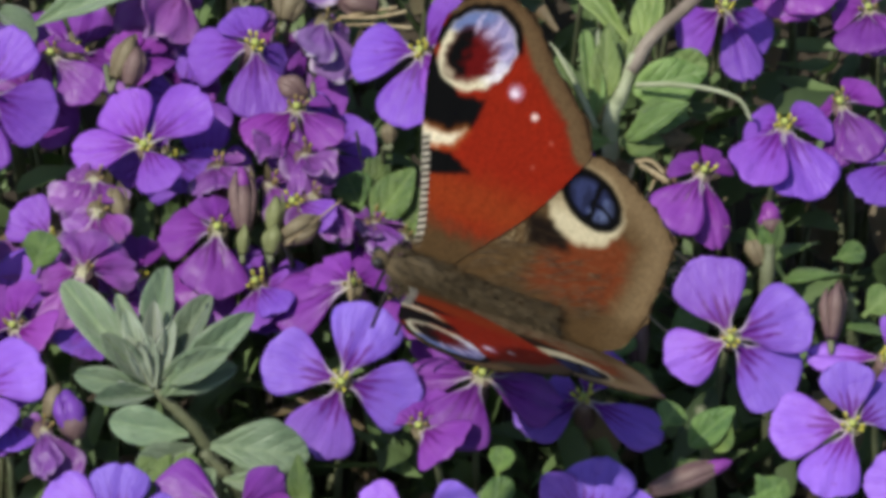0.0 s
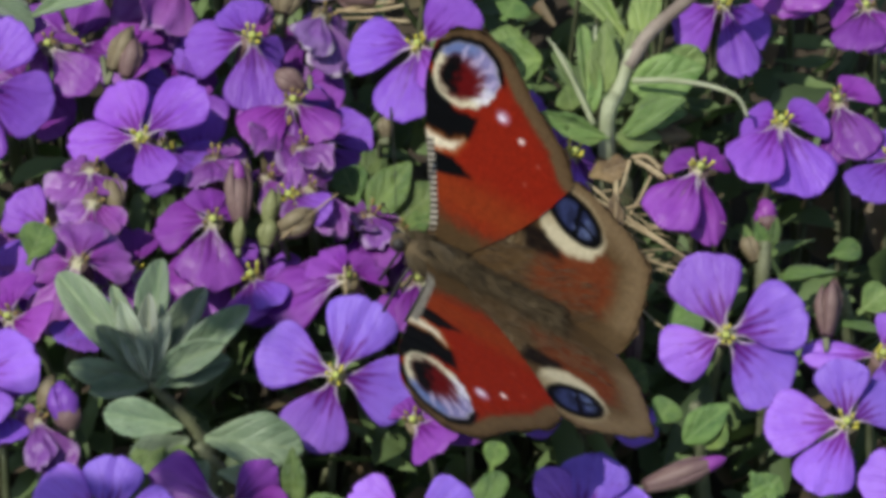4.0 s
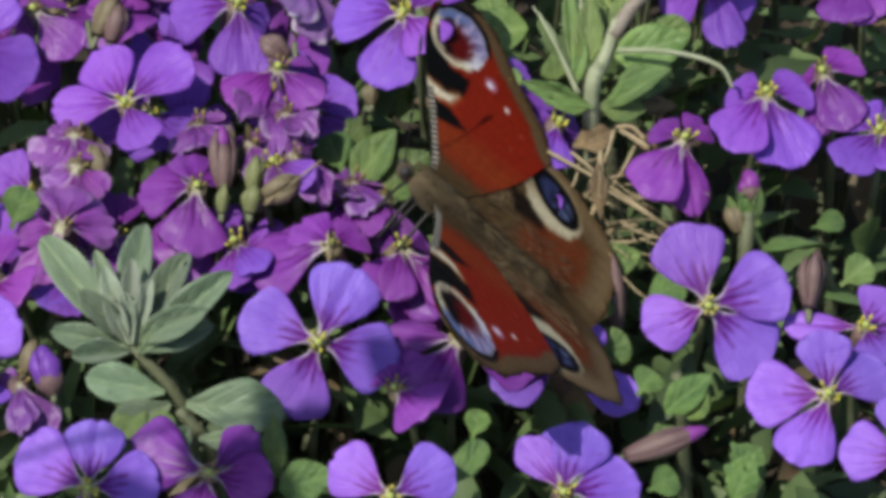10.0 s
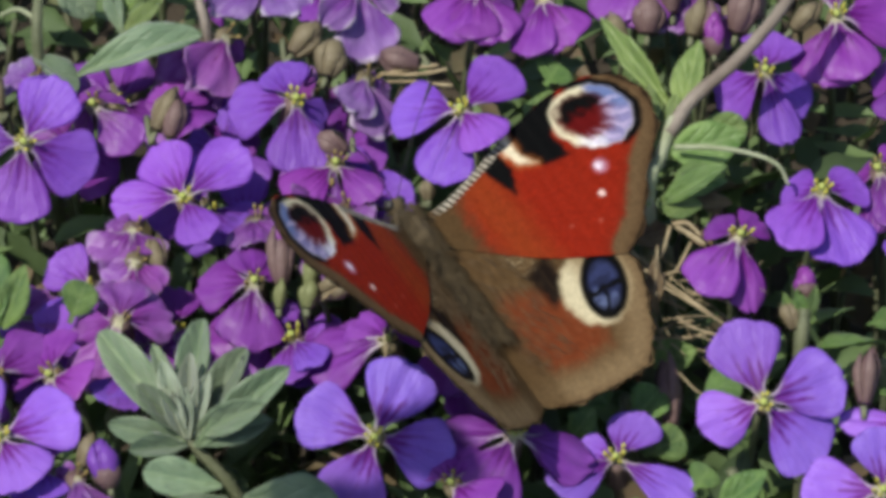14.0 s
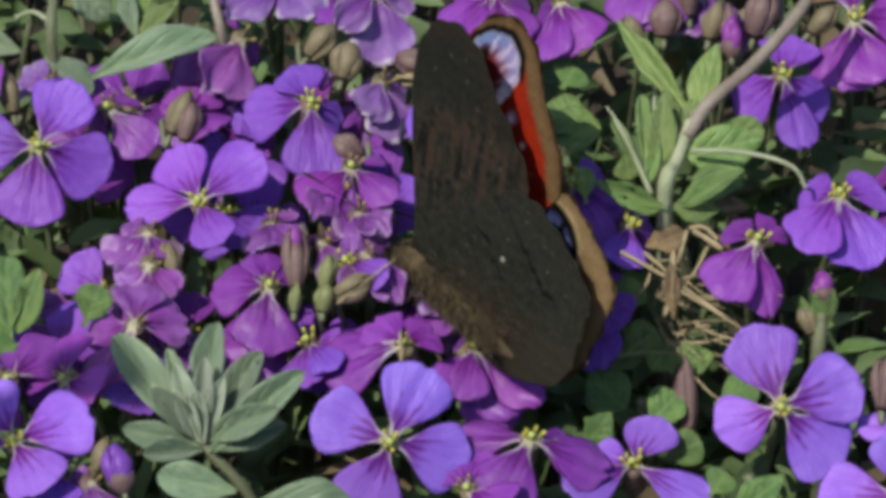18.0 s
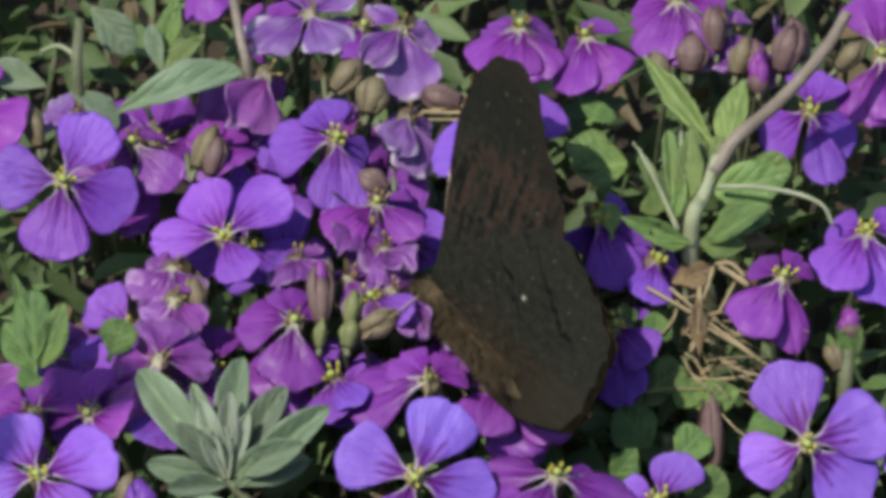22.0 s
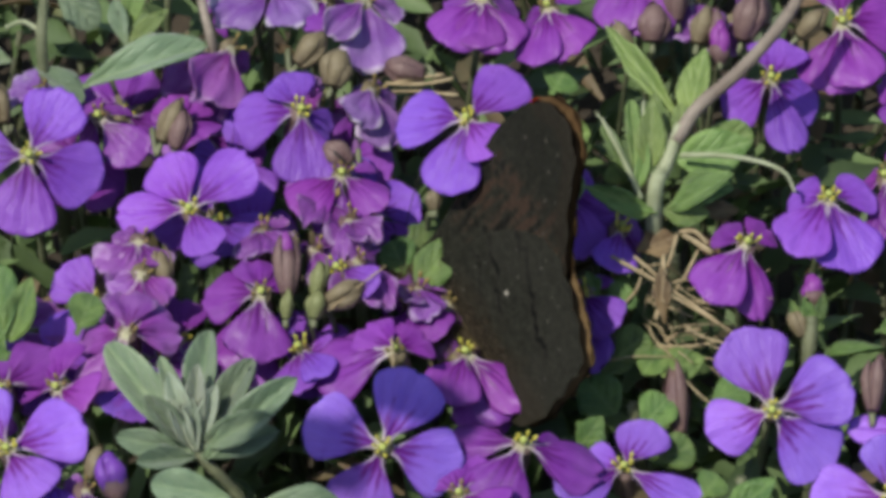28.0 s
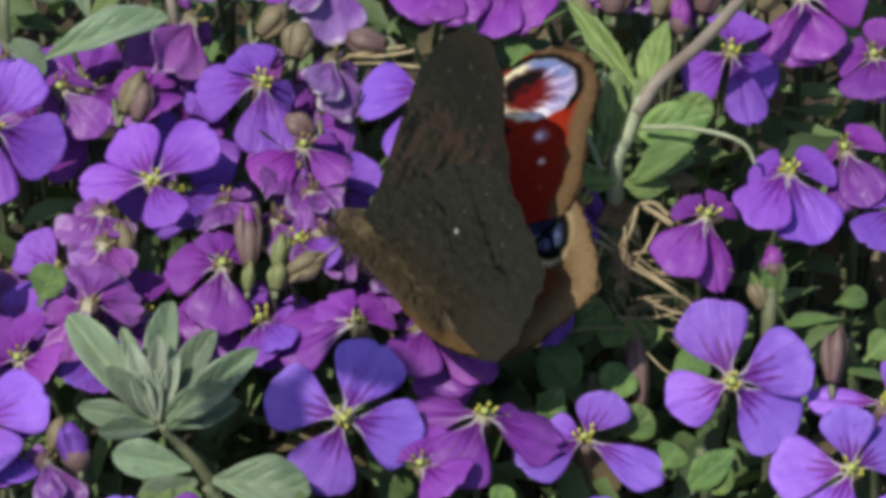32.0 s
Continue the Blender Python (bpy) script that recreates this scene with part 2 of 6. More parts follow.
BUD = {
    "ruddy": plain_material("ruddy calyx", (0.115, 0.060, 0.065), (0.210, 0.140, 0.115), 260.0, 0.6),
    "olive": plain_material("olive calyx", (0.115, 0.085, 0.048), (0.245, 0.200, 0.110), 260.0, 0.6),
    "green": plain_material("green calyx", (0.120, 0.130, 0.045), (0.235, 0.250, 0.100), 260.0, 0.6),
    "magenta": plain_material("closed magenta petals", (0.160, 0.020, 0.200), (0.300, 0.060, 0.340), 300.0, 0.5),
    "violet": plain_material("closed violet petals", (0.120, 0.030, 0.280), (0.200, 0.060, 0.400), 300.0, 0.5),
}
STEM = plain_material("hairy green stem", (0.095, 0.110, 0.052), (0.195, 0.205, 0.115), 180.0, 0.65)
PALE = plain_material("pale hairy stem", (0.250, 0.280, 0.150), (0.420, 0.440, 0.290), 180.0, 0.65)
RUDDY = plain_material("reddish-brown hairy stem", (0.180, 0.140, 0.110), (0.300, 0.250, 0.200), 180.0, 0.7)
# STEM's green at roughly half brightness: the cushion's shade is put into the colour
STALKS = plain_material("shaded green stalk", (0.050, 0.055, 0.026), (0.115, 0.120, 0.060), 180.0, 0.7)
STRAW = plain_material("dry straw", (0.240, 0.170, 0.085), (0.480, 0.390, 0.230), 200.0, 0.7)
POLLEN = plain_material("yellow anther", (0.480, 0.430, 0.040), (0.760, 0.720, 0.160), 900.0, 0.7)
AGED = plain_material("withered brown anther", (0.210, 0.140, 0.045), (0.460, 0.360, 0.120), 900.0, 0.75)
PISTIL = plain_material("green pistil", (0.340, 0.400, 0.080), (0.500, 0.540, 0.160), 600.0, 0.6)
SOIL = plain_material("dark garden soil", (0.020, 0.015, 0.010), (0.075, 0.055, 0.035), 60.0, 0.95, 0.8)
GROWTH = growth_material("undergrowth leaf", (0.060, 0.092, 0.034), (0.165, 0.245, 0.084), (0.180, 0.118, 0.068))
WING = scale_material("wing scales", 0.7, 0.0)
FUR = plain_material("brown body hair", (0.078, 0.054, 0.025), (0.116, 0.081, 0.038), 900.0, 0.85)
GOLD = plain_material("gold-brown wing hair", (0.095, 0.062, 0.031), (0.145, 0.096, 0.048), 700.0, 0.7)
DUSK = plain_material("dark abdomen hair", (0.040, 0.027, 0.014), (0.066, 0.044, 0.023), 900.0, 0.85)
DARK = plain_material("dark chitin", (0.010, 0.009, 0.008), (0.035, 0.028, 0.022), 700.0, 0.45)
DEW = Nodes("dew").mat
DEW.node_tree.nodes["Principled BSDF"].inputs["Transmission Weight"].default_value = 1.0
DEW.node_tree.nodes["Principled BSDF"].inputs["IOR"].default_value = 1.33
DEW.node_tree.nodes["Principled BSDF"].inputs["Roughness"].default_value = 0.02


# ---- mesh tools ----
def mesh_of(name, verts, faces, material, smooth=True):
    me = bpy.data.meshes.new(name)
    me.from_pydata([tuple(v) for v in verts], [], faces)
    me.materials.append(material)
    if smooth:
        me.polygons.foreach_set("use_smooth", [True] * len(me.polygons))
    me.update()
    return me


def part(name, mesh, parent, m=None, label=""):
    ob = new(name, mesh)
    ob.parent = parent
    if m is not None:
        ob.matrix_basis = m
    return tagged(ob, label) if label else ob


def sheet(surface, nu, nv, thick):
    """A closed thin shell over surface(u, v), u and v from 0 to 1."""
    top = [surface(i / nu, j / nv) for i in range(nu + 1) for j in range(nv + 1)]
    verts = [(x, y, z + thick / 2) for x, y, z in top] + [(x, y, z - thick / 2) for x, y, z in top]
    k, w = len(top), nv + 1
    faces = []
    for i in range(nu):
        for j in range(nv):
            a = i * w + j
            faces.append((a, a + w, a + w + 1, a + 1))
            faces.append((k + a, k + a + 1, k + a + w + 1, k + a + w))
    rim = [j for j in range(nv)] + [i * w + nv for i in range(nu)] + [nu * w + nv - j for j in range(nv)] + [(nu - i) * w for i in range(nu)]
    for p, q in zip(rim, rim[1:] + rim[:1]):
        faces.append((p, q, k + q, k + p))
    return verts, faces


def tube(points, radii, sides=7):
    """A tapered tube through points, with closed ends."""
    pts = [Vector(p) for p in points]
    verts, faces = [], []
    side = Vector((1, 0, 0))
    for i, p in enumerate(pts):
        way = (pts[min(i + 1, len(pts) - 1)] - pts[max(i - 1, 0)]).normalized()
        if abs(way.dot(side)) > 0.9:
            side = Vector((0, 1, 0))
        side = (side - way * side.dot(way)).normalized()
        other = way.cross(side)
        for s in range(sides):
            a = 2 * math.pi * s / sides
            verts.append(p + (side * math.cos(a) + other * math.sin(a)) * radii[i])
    for i in range(len(pts) - 1):
        for s in range(sides):
            a, b = i * sides + s, i * sides + (s + 1) % sides
            faces.append((a, b, b + sides, a + sides))
    faces.append(tuple(range(sides))[::-1])
    faces.append(tuple(range((len(pts) - 1) * sides, len(pts) * sides)))
    return verts, faces


def curve_through(points, steps=5):
    pts = [Vector(p) for p in points]
    ends = [pts[0] * 2 - pts[1]] + pts + [pts[-1] * 2 - pts[-2]]
    made = []
    for i in range(1, len(ends) - 2):
        a, b, c, d = ends[i - 1:i + 3]
        for s in range(steps):
            t = s / steps
            made.append(0.5 * (2 * b + (c - a) * t + (2 * a - 5 * b + 4 * c - d) * t * t + (3 * b - a - 3 * c + d) * t ** 3))
    return made + [pts[-1]]


def ball(centre, rx, ry, rz, rings=6, sides=8):
    verts, faces = [], []
    for i in range(rings + 1):
        a = math.pi * i / rings
        for s in range(sides):
            b = 2 * math.pi * s / sides
            verts.append((centre[0] + rx * math.sin(a) * math.cos(b), centre[1] + ry * math.sin(a) * math.sin(b), centre[2] + rz * math.cos(a)))
    for i in range(rings):
        for s in range(sides):
            p, q = i * sides + s, i * sides + (s + 1) % sides
            faces.append((p, p + sides, q + sides, q))
    return verts, faces


def joined(pieces):
    verts, faces = [], []
    for v, f in pieces:
        k = len(verts)
        verts += list(v)
        faces += [tuple(i + k for i in face) for face in f]
    return verts, faces


# ---- ground ----
def ground():
    rng = random.Random(3)
    rings = [0.0, 0.01, 0.02, 0.03, 0.04, 0.05, 0.06, 0.07, 0.085, 0.1, 0.12, 0.15, 0.2, 0.3, 0.5, 1, 3, 10, 40, 200, 1500]
    sides = 72
    verts, faces = [(0, 0, 0)], []
    for r in rings[1:]:
        for s in range(sides):
            a = 2 * math.pi * s / sides
            x, y = r * math.cos(a), r * math.sin(a)
            z = 0.004 * noise.noise((x * 60, y * 60, 0)) + 0.002 * noise.noise((x * 200, y * 200, 4)) + rng.uniform(-1, 1) * 0.0006
            verts.append((x, y, z if r < 5 else 0))
    for s in range(sides):
        faces.append((0, 1 + s, 1 + (s + 1) % sides))
    for i in range(len(rings) - 2):
        for s in range(sides):
            a, b = 1 + i * sides + s, 1 + i * sides + (s + 1) % sides
            faces.append((a, a + sides, b + sides, b))
    tagged(new("ground", mesh_of("ground", verts, faces, SOIL)), "dark crumbly garden soil under the plants", "soil", kind="structure")


ground()


# ---- undergrowth: what nobody could count ----
HOLLOWS = ((0.0423, 0.0047, 0.012), (0.0035, -0.0212, 0.009), (-0.0123, -0.0233, 0.007), (0.0286, -0.0214, 0.008), (-0.0525, 0.0207, 0.011),
           (-0.0002, 0.0211, 0.006), (0.0164, 0.0292, 0.006), (-0.0168, 0.0311, 0.006), (-0.0425, 0.0429, 0.009), (0.0334, -0.0161, 0.007))


def undergrowth():
    rng = random.Random(11)
    verts, faces = [], []
    blades = (((0, 0.12), (0.3, 0.75), (0.55, 1.0), (0.8, 0.62), (1.0, 0.04)), ((0, 0.14), (0.35, 0.4), (0.65, 0.95), (0.88, 0.8), (1.0, 0.2)),
              ((0, 0.2), (0.3, 0.9), (0.5, 0.78), (0.72, 0.8), (1.0, 0.04)))
    for i in range(9600):
        r = 0.22 * rng.random() ** 0.62
        a = rng.uniform(0, 2 * math.pi)
        x, y = r * math.cos(a), r * math.sin(a) + 0.01
        dome = 1 - (r / 0.24) ** 4
        for hx, hy, wide in HOLLOWS:
            dome = min(dome, 0.35 + 0.65 * min(1.0, math.hypot(x - hx, y - hy) / wide) ** 3)
        z = (0.005 + (0.035 + 0.24 * max(-0.1, min(0.1, y))) * rng.random() ** 0.55) * dome + 0.003
        length, width = rng.uniform(5, 12) * MM, rng.uniform(2.2, 5.2) * MM
        m = pose(x, y, z, rng.gauss(0, 30), rng.gauss(-20, 30), rng.uniform(0, 360))
        bend, curve = rng.uniform(-0.2, 0.45), rng.uniform(-0.2, 0.2)
        blade = rng.choice(blades)
        k = len(verts)
        for u, w in blade:
            for side in (-1, 0, 1):
                verts.append(m @ Vector((u * length, side * w * width / 2 + curve * u * u * length, (0.26 * abs(side) * w) * width - bend * u * u * length)))
        for row in range(4):
            for c in range(2):
                p = k + row * 3 + c
                faces.append((p, p + 3, p + 4, p + 1))
    tagged(new("undergrowth", mesh_of("undergrowth", verts, faces, GROWTH)), "dense small dark green leaves below the flowers", "foliage", kind="stuff")
    pieces = []
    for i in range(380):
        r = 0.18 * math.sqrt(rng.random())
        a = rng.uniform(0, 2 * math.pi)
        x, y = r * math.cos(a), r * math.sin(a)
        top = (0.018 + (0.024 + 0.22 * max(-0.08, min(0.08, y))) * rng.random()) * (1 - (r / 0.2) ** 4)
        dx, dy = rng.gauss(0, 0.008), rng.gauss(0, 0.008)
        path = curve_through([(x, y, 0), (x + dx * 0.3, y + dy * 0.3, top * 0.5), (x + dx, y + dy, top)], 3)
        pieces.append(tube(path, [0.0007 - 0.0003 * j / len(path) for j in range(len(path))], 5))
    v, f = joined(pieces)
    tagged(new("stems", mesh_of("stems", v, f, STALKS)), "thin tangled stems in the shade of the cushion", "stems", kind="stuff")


undergrowth()


# ---- petals and leaves shared by the plants ----
def petal_mesh(kind, seed):
    rng = random.Random(seed * 13 + len(kind))
    bend, cup, twist = rng.uniform(-0.05, 0.10), rng.uniform(-0.04, 0.16), rng.uniform(-0.10, 0.10)
    crease, fold, crumple, roll, slim = rng.uniform(0.01, 0.045), rng.uniform(0.006, 0.016), 0.0, 0.0, 0.93 if kind in ("lilac", "violet") else 1.0
    notch, skew, phase = rng.choice((0.0, 0.02, 0.07)) * rng.uniform(0.6, 1.2), rng.uniform(-0.07, 0.07), rng.uniform(0, 6)
    peak, crown, blunt, lean = rng.uniform(0.64, 0.76), rng.uniform(0.66, 0.76), rng.uniform(0.06, 0.13), rng.uniform(-0.08, 0.08)
    if kind == "wilted":
        bend, cup, twist, crumple, roll, fold = rng.uniform(-0.05, 0.45), rng.uniform(-0.1, 0.3), rng.uniform(-0.3, 0.3), 0.20, rng.uniform(-0.4, 0.5), 0.05
    elif kind in ("pink", "pale"):
        bend, cup, crumple, roll, fold = bend + 0.12, cup + 0.06, 0.12, rng.uniform(-0.25, 0.35), rng.uniform(0.02, 0.045)
    elif kind == "magenta":
        bend, cup, crumple, fold = bend + 0.08, cup + 0.06, 0.035, rng.uniform(0.014, 0.034)

    def surface(u, v):
        s = 2 * v - 1
        side = 1 if s > 0 else 0
        q = max(0.0, (u - 0.18) / 0.82)
        half = 0.045 + 0.05 * min(u, 0.18) / 0.18 + 0.43 * math.sin(min(1.0, q / peak) * math.pi / 2) ** 1.12
        if u > crown:
            half *= math.sqrt(1 - 0.74 * ((u - crown) / (1 - crown)) ** 2.2)
        half *= 1 + lean * s + 0.045 * noise.noise((u * 4, 2 * seed + side, 3.0)) * min(1, u * 2) + 0.02 * noise.noise((u * 11, 2 * seed + side, 8.0))
        far = u ** 4
        x = u - blunt * s * s * u ** 3 - notch * math.exp(-(s / 0.24) ** 2) * far + 0.022 * noise.noise((s * 3.2, seed, 6.0)) * far
        y = half * s * slim + skew * u * u
        z = -bend * u * u - cup * (s * half * 2) ** 2 * 0.55 + twist * s * half * u + 0.02
        z += fold * math.sin(7 * s + phase) * u * (1 + 0.8 * noise.noise((u * 2, seed, 5.0)))
        z -= crease * math.exp(-(s / 0.20) ** 2) * math.sin(math.pi * min(1.0, u * 1.05))
        z += 0.022 * math.sin(6 * s * (1 + 0.3 * u) + phase + 4 * u) * u * abs(s) ** 1.5 + 0.03 * noise.noise((u * 3 + seed, s * 1.6, 1.0)) * u
        if crumple:
            z += crumple * u * (noise.noise((u * 2.6 + seed, s * 1.7, 2.0)) + 0.22 * noise.noise((u * 5 + seed, s * 3.6, 4.0)))
            y += crumple * 0.5 * noise.noise((u * 4, s * 2.5, seed + 4.0)) * u
            x += crumple * 0.35 * noise.noise((u * 3, s * 2.5, seed + 9.0)) * u
        if roll:
            y *= 1 - 0.3 * abs(roll) * u
            z += roll * abs(s) ** 2.2 * half * u
        return x, y, z
    v, f = sheet(surface, 18, 14, 0.022)
    return mesh_of(kind + " petal", v, f, PETAL[kind])


def leaf_mesh(tone, seed):
    rng = random.Random(seed + 50)
    bend, fold, twist = rng.uniform(-0.05, 0.28), rng.uniform(0.15, 0.5), rng.uniform(-0.25, 0.25)
    felted = tone in ("grey", "young")
    if felted:
        fold = rng.uniform(0.35, 0.75)
    outline = "oblong" if felted else ("pointed", "toothed", "spoon", "lance", "toothed", "pointed", "spoon")[seed % 7]
    sway, curl = rng.uniform(-0.06, 0.06), rng.uniform(0.0, 0.12)

    def surface(u, v):
        s = 2 * v - 1
        side = 1 if s > 0 else 0
        if outline == "oblong":
            half = 0.06 + 0.44 * math.sin(math.pi * min(1.0, u * 0.98) ** 1.35) ** 0.8 if u < 0.985 else 0.03
        elif outline == "pointed":
            half = 0.04 + 0.46 * math.sin(math.pi * u ** 0.85) ** 0.95 if u < 0.99 else 0.015
        elif outline == "lance":
            half = 0.05 + 0.45 * math.sin(math.pi * u ** 0.72) ** 1.15 if u < 0.99 else 0.015
        elif outline == "toothed":
            half = 0.05 + 0.45 * min(1.0, u / 0.55) ** 1.1 if u < 0.55 else 0.5 * (1 - (u - 0.55) / 0.46) ** 0.75
            saw = (u * 4.2 + 0.25 * side) % 1.0
            half *= 0.86 + 0.2 * saw if 0.25 < u < 0.97 else 0.9
        else:
            half = 0.07 + 0.05 * u if u < 0.25 else 0.08 + 0.42 * math.sin(math.pi * 0.5 * min(1.0, (u - 0.2) / 0.5))
            if u > 0.72:
                half *= math.sqrt(max(0.02, 1 - ((u - 0.72) / 0.285) ** 2.2))
        half *= 1 + 0.07 * noise.noise((u * 4, seed * 2 + side, 6.0))
        z = fold * abs(s) * half - bend * u * u + twist * s * half * u + 0.035 * noise.noise((u * 4, s * 2, seed)) + 0.025 * noise.noise((u * 9, s * 4, seed + 7))
        z -= curl * abs(s) ** 3 * half
        return u, half * s + sway * math.sin(math.pi * u), z
    v, f = sheet(surface, 24, 8, 0.022)
    return mesh_of(tone + " leaf", v, f, LEAF[tone])


PETAL_MESHES = {k: [petal_mesh(k, i) for i in range(9)] for k in PETAL}
LEAF_MESHES = {k: [leaf_mesh(k, i) for i in range(7)] for k in LEAF}


def anther_mesh(seed, material=POLLEN):
    rng = random.Random(seed)
    tip = (0.25 * MM, 0, rng.uniform(1.3, 1.9) * MM)
    head = ball(tip, 0.27 * MM, 0.23 * MM, 0.52 * MM, 6, 8)
    thread = tube([(0, 0, -0.5 * MM), tip], [0.11 * MM, 0.08 * MM], 5)
    return mesh_of("anther", *joined([head, thread]), material)


def calyx_mesh(seed, tone):
    rng = random.Random(seed)
    v, f = tube([(0, 0, 0.2 * MM), (0, 0, -1.2 * MM), (0, 0, -4 * MM), (0, 0, -6.5 * MM), (0, 0, -7.2 * MM)],
                [1.25 * MM, 1.15 * MM, 1.4 * MM, 1.2 * MM, 0.4 * MM], 8)
    return mesh_of("calyx", v, f, BUD[tone])


ANTHERS = [anther_mesh(i) for i in range(4)]
OLD_ANTHERS = [anther_mesh(i, AGED) for i in range(4, 8)]
PISTILS = mesh_of("pistil", *tube([(0, 0, -0.5 * MM), (0, 0, 0.8 * MM), (0, 0, 1.3 * MM), (0, 0, 1.6 * MM)], [0.35 * MM, 0.32 * MM, 0.5 * MM, 0.3 * MM], 7), PISTIL)
CALYX = [calyx_mesh(0, "ruddy"), calyx_mesh(1, "olive")]
FLOWER_LABELS = {
    "lilac": "fresh lilac four-petalled flower with a yellow centre",
    "violet": "open violet four-petalled flower with a yellow centre",
    "magenta": "ageing magenta four-petalled flower with dark veins",
    "pink": "faded pinkish flower with drooping petals",
    "pale": "old flower with bleached white-edged petals",
    "wilted": "withered curled flower, papery and pale-edged",
}
COUNT = {"flower": 0}


def flower(m, kind, *petals):
    """petals: (azimuth, rise, length, width) in degrees and millimetres, round the flower's own axis."""
    COUNT["flower"] += 1
    rng = random.Random(COUNT["flower"] * 7)
    root = tagged(new("flower"), FLOWER_LABELS[kind], "flower", "flowers of the cushion")
    root.matrix_basis = m
    for az, rise, length, width in petals:
        turn = pose(0, 0, 0, 0, 0, az) @ pose(0, 0, 0, 0, -rise, 0)
        lift = Matrix.Translation((0, 0, rng.uniform(0, 0.35) * MM))
        part("petal", rng.choice(PETAL_MESHES[kind]), root, lift @ turn @ Matrix.Diagonal((length * MM, width * MM, length * MM, 1)))
    heads = OLD_ANTHERS if kind in ("pink", "pale", "wilted") or (kind == "magenta" and rng.random() < 0.6) else ANTHERS
    for i in range(6 if kind in ("lilac", "violet") else 4 if kind == "magenta" else 2):
        a = 60 * i + rng.uniform(-18, 18)
        r = rng.uniform(0.18, 0.46) * MM
        part("anther", rng.choice(heads), root, pose(r * math.cos(radians(a)), r * math.sin(radians(a)), rng.uniform(-0.3, 0.2) * MM, rng.uniform(-12, 12), rng.uniform(5, 25), a))
    if kind in ("lilac", "violet", "magenta"):
        part("pistil", PISTILS, root)
    part("calyx", rng.choice(CALYX), root)
    foot = m.inverted() @ Vector((m.translation.x + rng.uniform(-8, 8) * MM, m.translation.y + rng.uniform(2, 14) * MM, 0))
    start = Vector((0, 0, -6.8 * MM))
    knee = start.lerp(foot, 0.35) + Vector((0, 0, -5 * MM))
    path = curve_through([start, knee, foot], 5)
    part("stem", mesh_of("stem", *tube(path, [(0.42 + 0.25 * i / len(path)) * MM for i in range(len(path))], 6), STEM), root)
    return root


def down_hair(path, radii, count, rng):
    """Fine short hairs standing off a stalk."""
    pieces = []
    for _ in range(count):
        k = rng.randrange(len(path) - 1)
        a = path[k].lerp(path[k + 1], rng.random())
        out = Vector((rng.gauss(0, 1), rng.gauss(0, 1), rng.gauss(0, 1)))
        way = (path[k + 1] - path[k]).normalized()
        out = (out - way * out.dot(way)).normalized()
        foot = a + out * radii[k] * 0.9
        tip = foot + (out + way * rng.uniform(-0.3, 0.6)) * rng.uniform(0.15, 0.42) * MM
        pieces.append(tube([foot, tip], [0.035 * MM, 0.008 * MM], 3))
    return joined(pieces)


SHOOT_LABELS = {"grey": "grey-green felted leaf rosette on a pale stem", "green": "soft green leaves on a hairy stem",
                "bright": "fresh yellow-green leaves on a thick pale stem", "dry": "brown dead leaves low between the stems"}


def leafy_shoot(m, tone, stem, leaves, branches=()):
    """stem: further points of the stalk; leaves: (foot x, y, z, azimuth, rise, roll, length, width), millimetres and degrees."""
    root = tagged(new("leaf_shoot"), SHOOT_LABELS[tone], "shoot", "leafy shoots")
    root.matrix_basis = m
    rng = random.Random(len(leaves))
    points = [Vector((0, 0, 0))] + [Vector(p) * MM for p in stem]
    low = min(points, key=lambda p: p.z)
    foot = Vector((low.x * 1.2, low.y * 1.2 + 4 * MM, -m.translation.z))
    rise = [foot, low.lerp(foot, 0.5) + Vector((1 * MM, 0, 0))]
    path = curve_through(rise + (points if low == points[0] else points[::-1]), 7)
    n = len(path) - 1
    thick = [((1.25 if len(stem) > 1 else 1.05) - 0.5 * i / n) * MM * (1 + 0.10 * noise.noise((i * 0.5, len(leaves), 0))) for i in range(n + 1)]
    bark = PALE if len(stem) > 1 else STEM
    part("stem", mesh_of("stem", *tube(path, thick, 9), bark), root)
    part("down", mesh_of("down", *down_hair(path[n // 2:], thick[n // 2:], 420, rng), PALE), root, None, "short pale hairs on the stem")
    for first, last, *way in branches:
        path = curve_through([Vector(p) * MM for p in way], 6)
        wide = [(first + (last - first) * i / len(path)) * MM * (1 + 0.12 * noise.noise((i * 0.7, first * 9, 2))) for i in range(len(path))]
        bark = STEM if tone == "green" else RUDDY if first > 0.6 else PALE
        branch = part("branch", mesh_of("branch", *tube(path, wide, 9), bark), root)
        if first > 0.5:
            part("down", mesh_of("down", *down_hair(path, wide, 520, rng), bark), branch, None, "short pale hairs on the branch")
    for x, y, z, az, rise, roll, length, width, *own in leaves:
        turn = pose(x * MM, y * MM, z * MM, 0, 0, az) @ pose(0, 0, 0, 0, -rise, 0) @ pose(0, 0, 0, roll, 0, 0)
        part("leaf", rng.choice(LEAF_MESHES[own[0] if own else tone]), root, turn @ Matrix.Diagonal((length * MM, width * MM, length * MM * 0.6, 1)))
    return root


BUD_LABELS = {"ruddy": "closed reddish-brown flower bud standing upright", "olive": "olive-brown papery bud of an old flower",
              "green": "small green unopened flower bud", "magenta": "round magenta bud about to open",
              "violet": "dark violet bud about to open", "tipped": "slender brown bud with a magenta tip"}


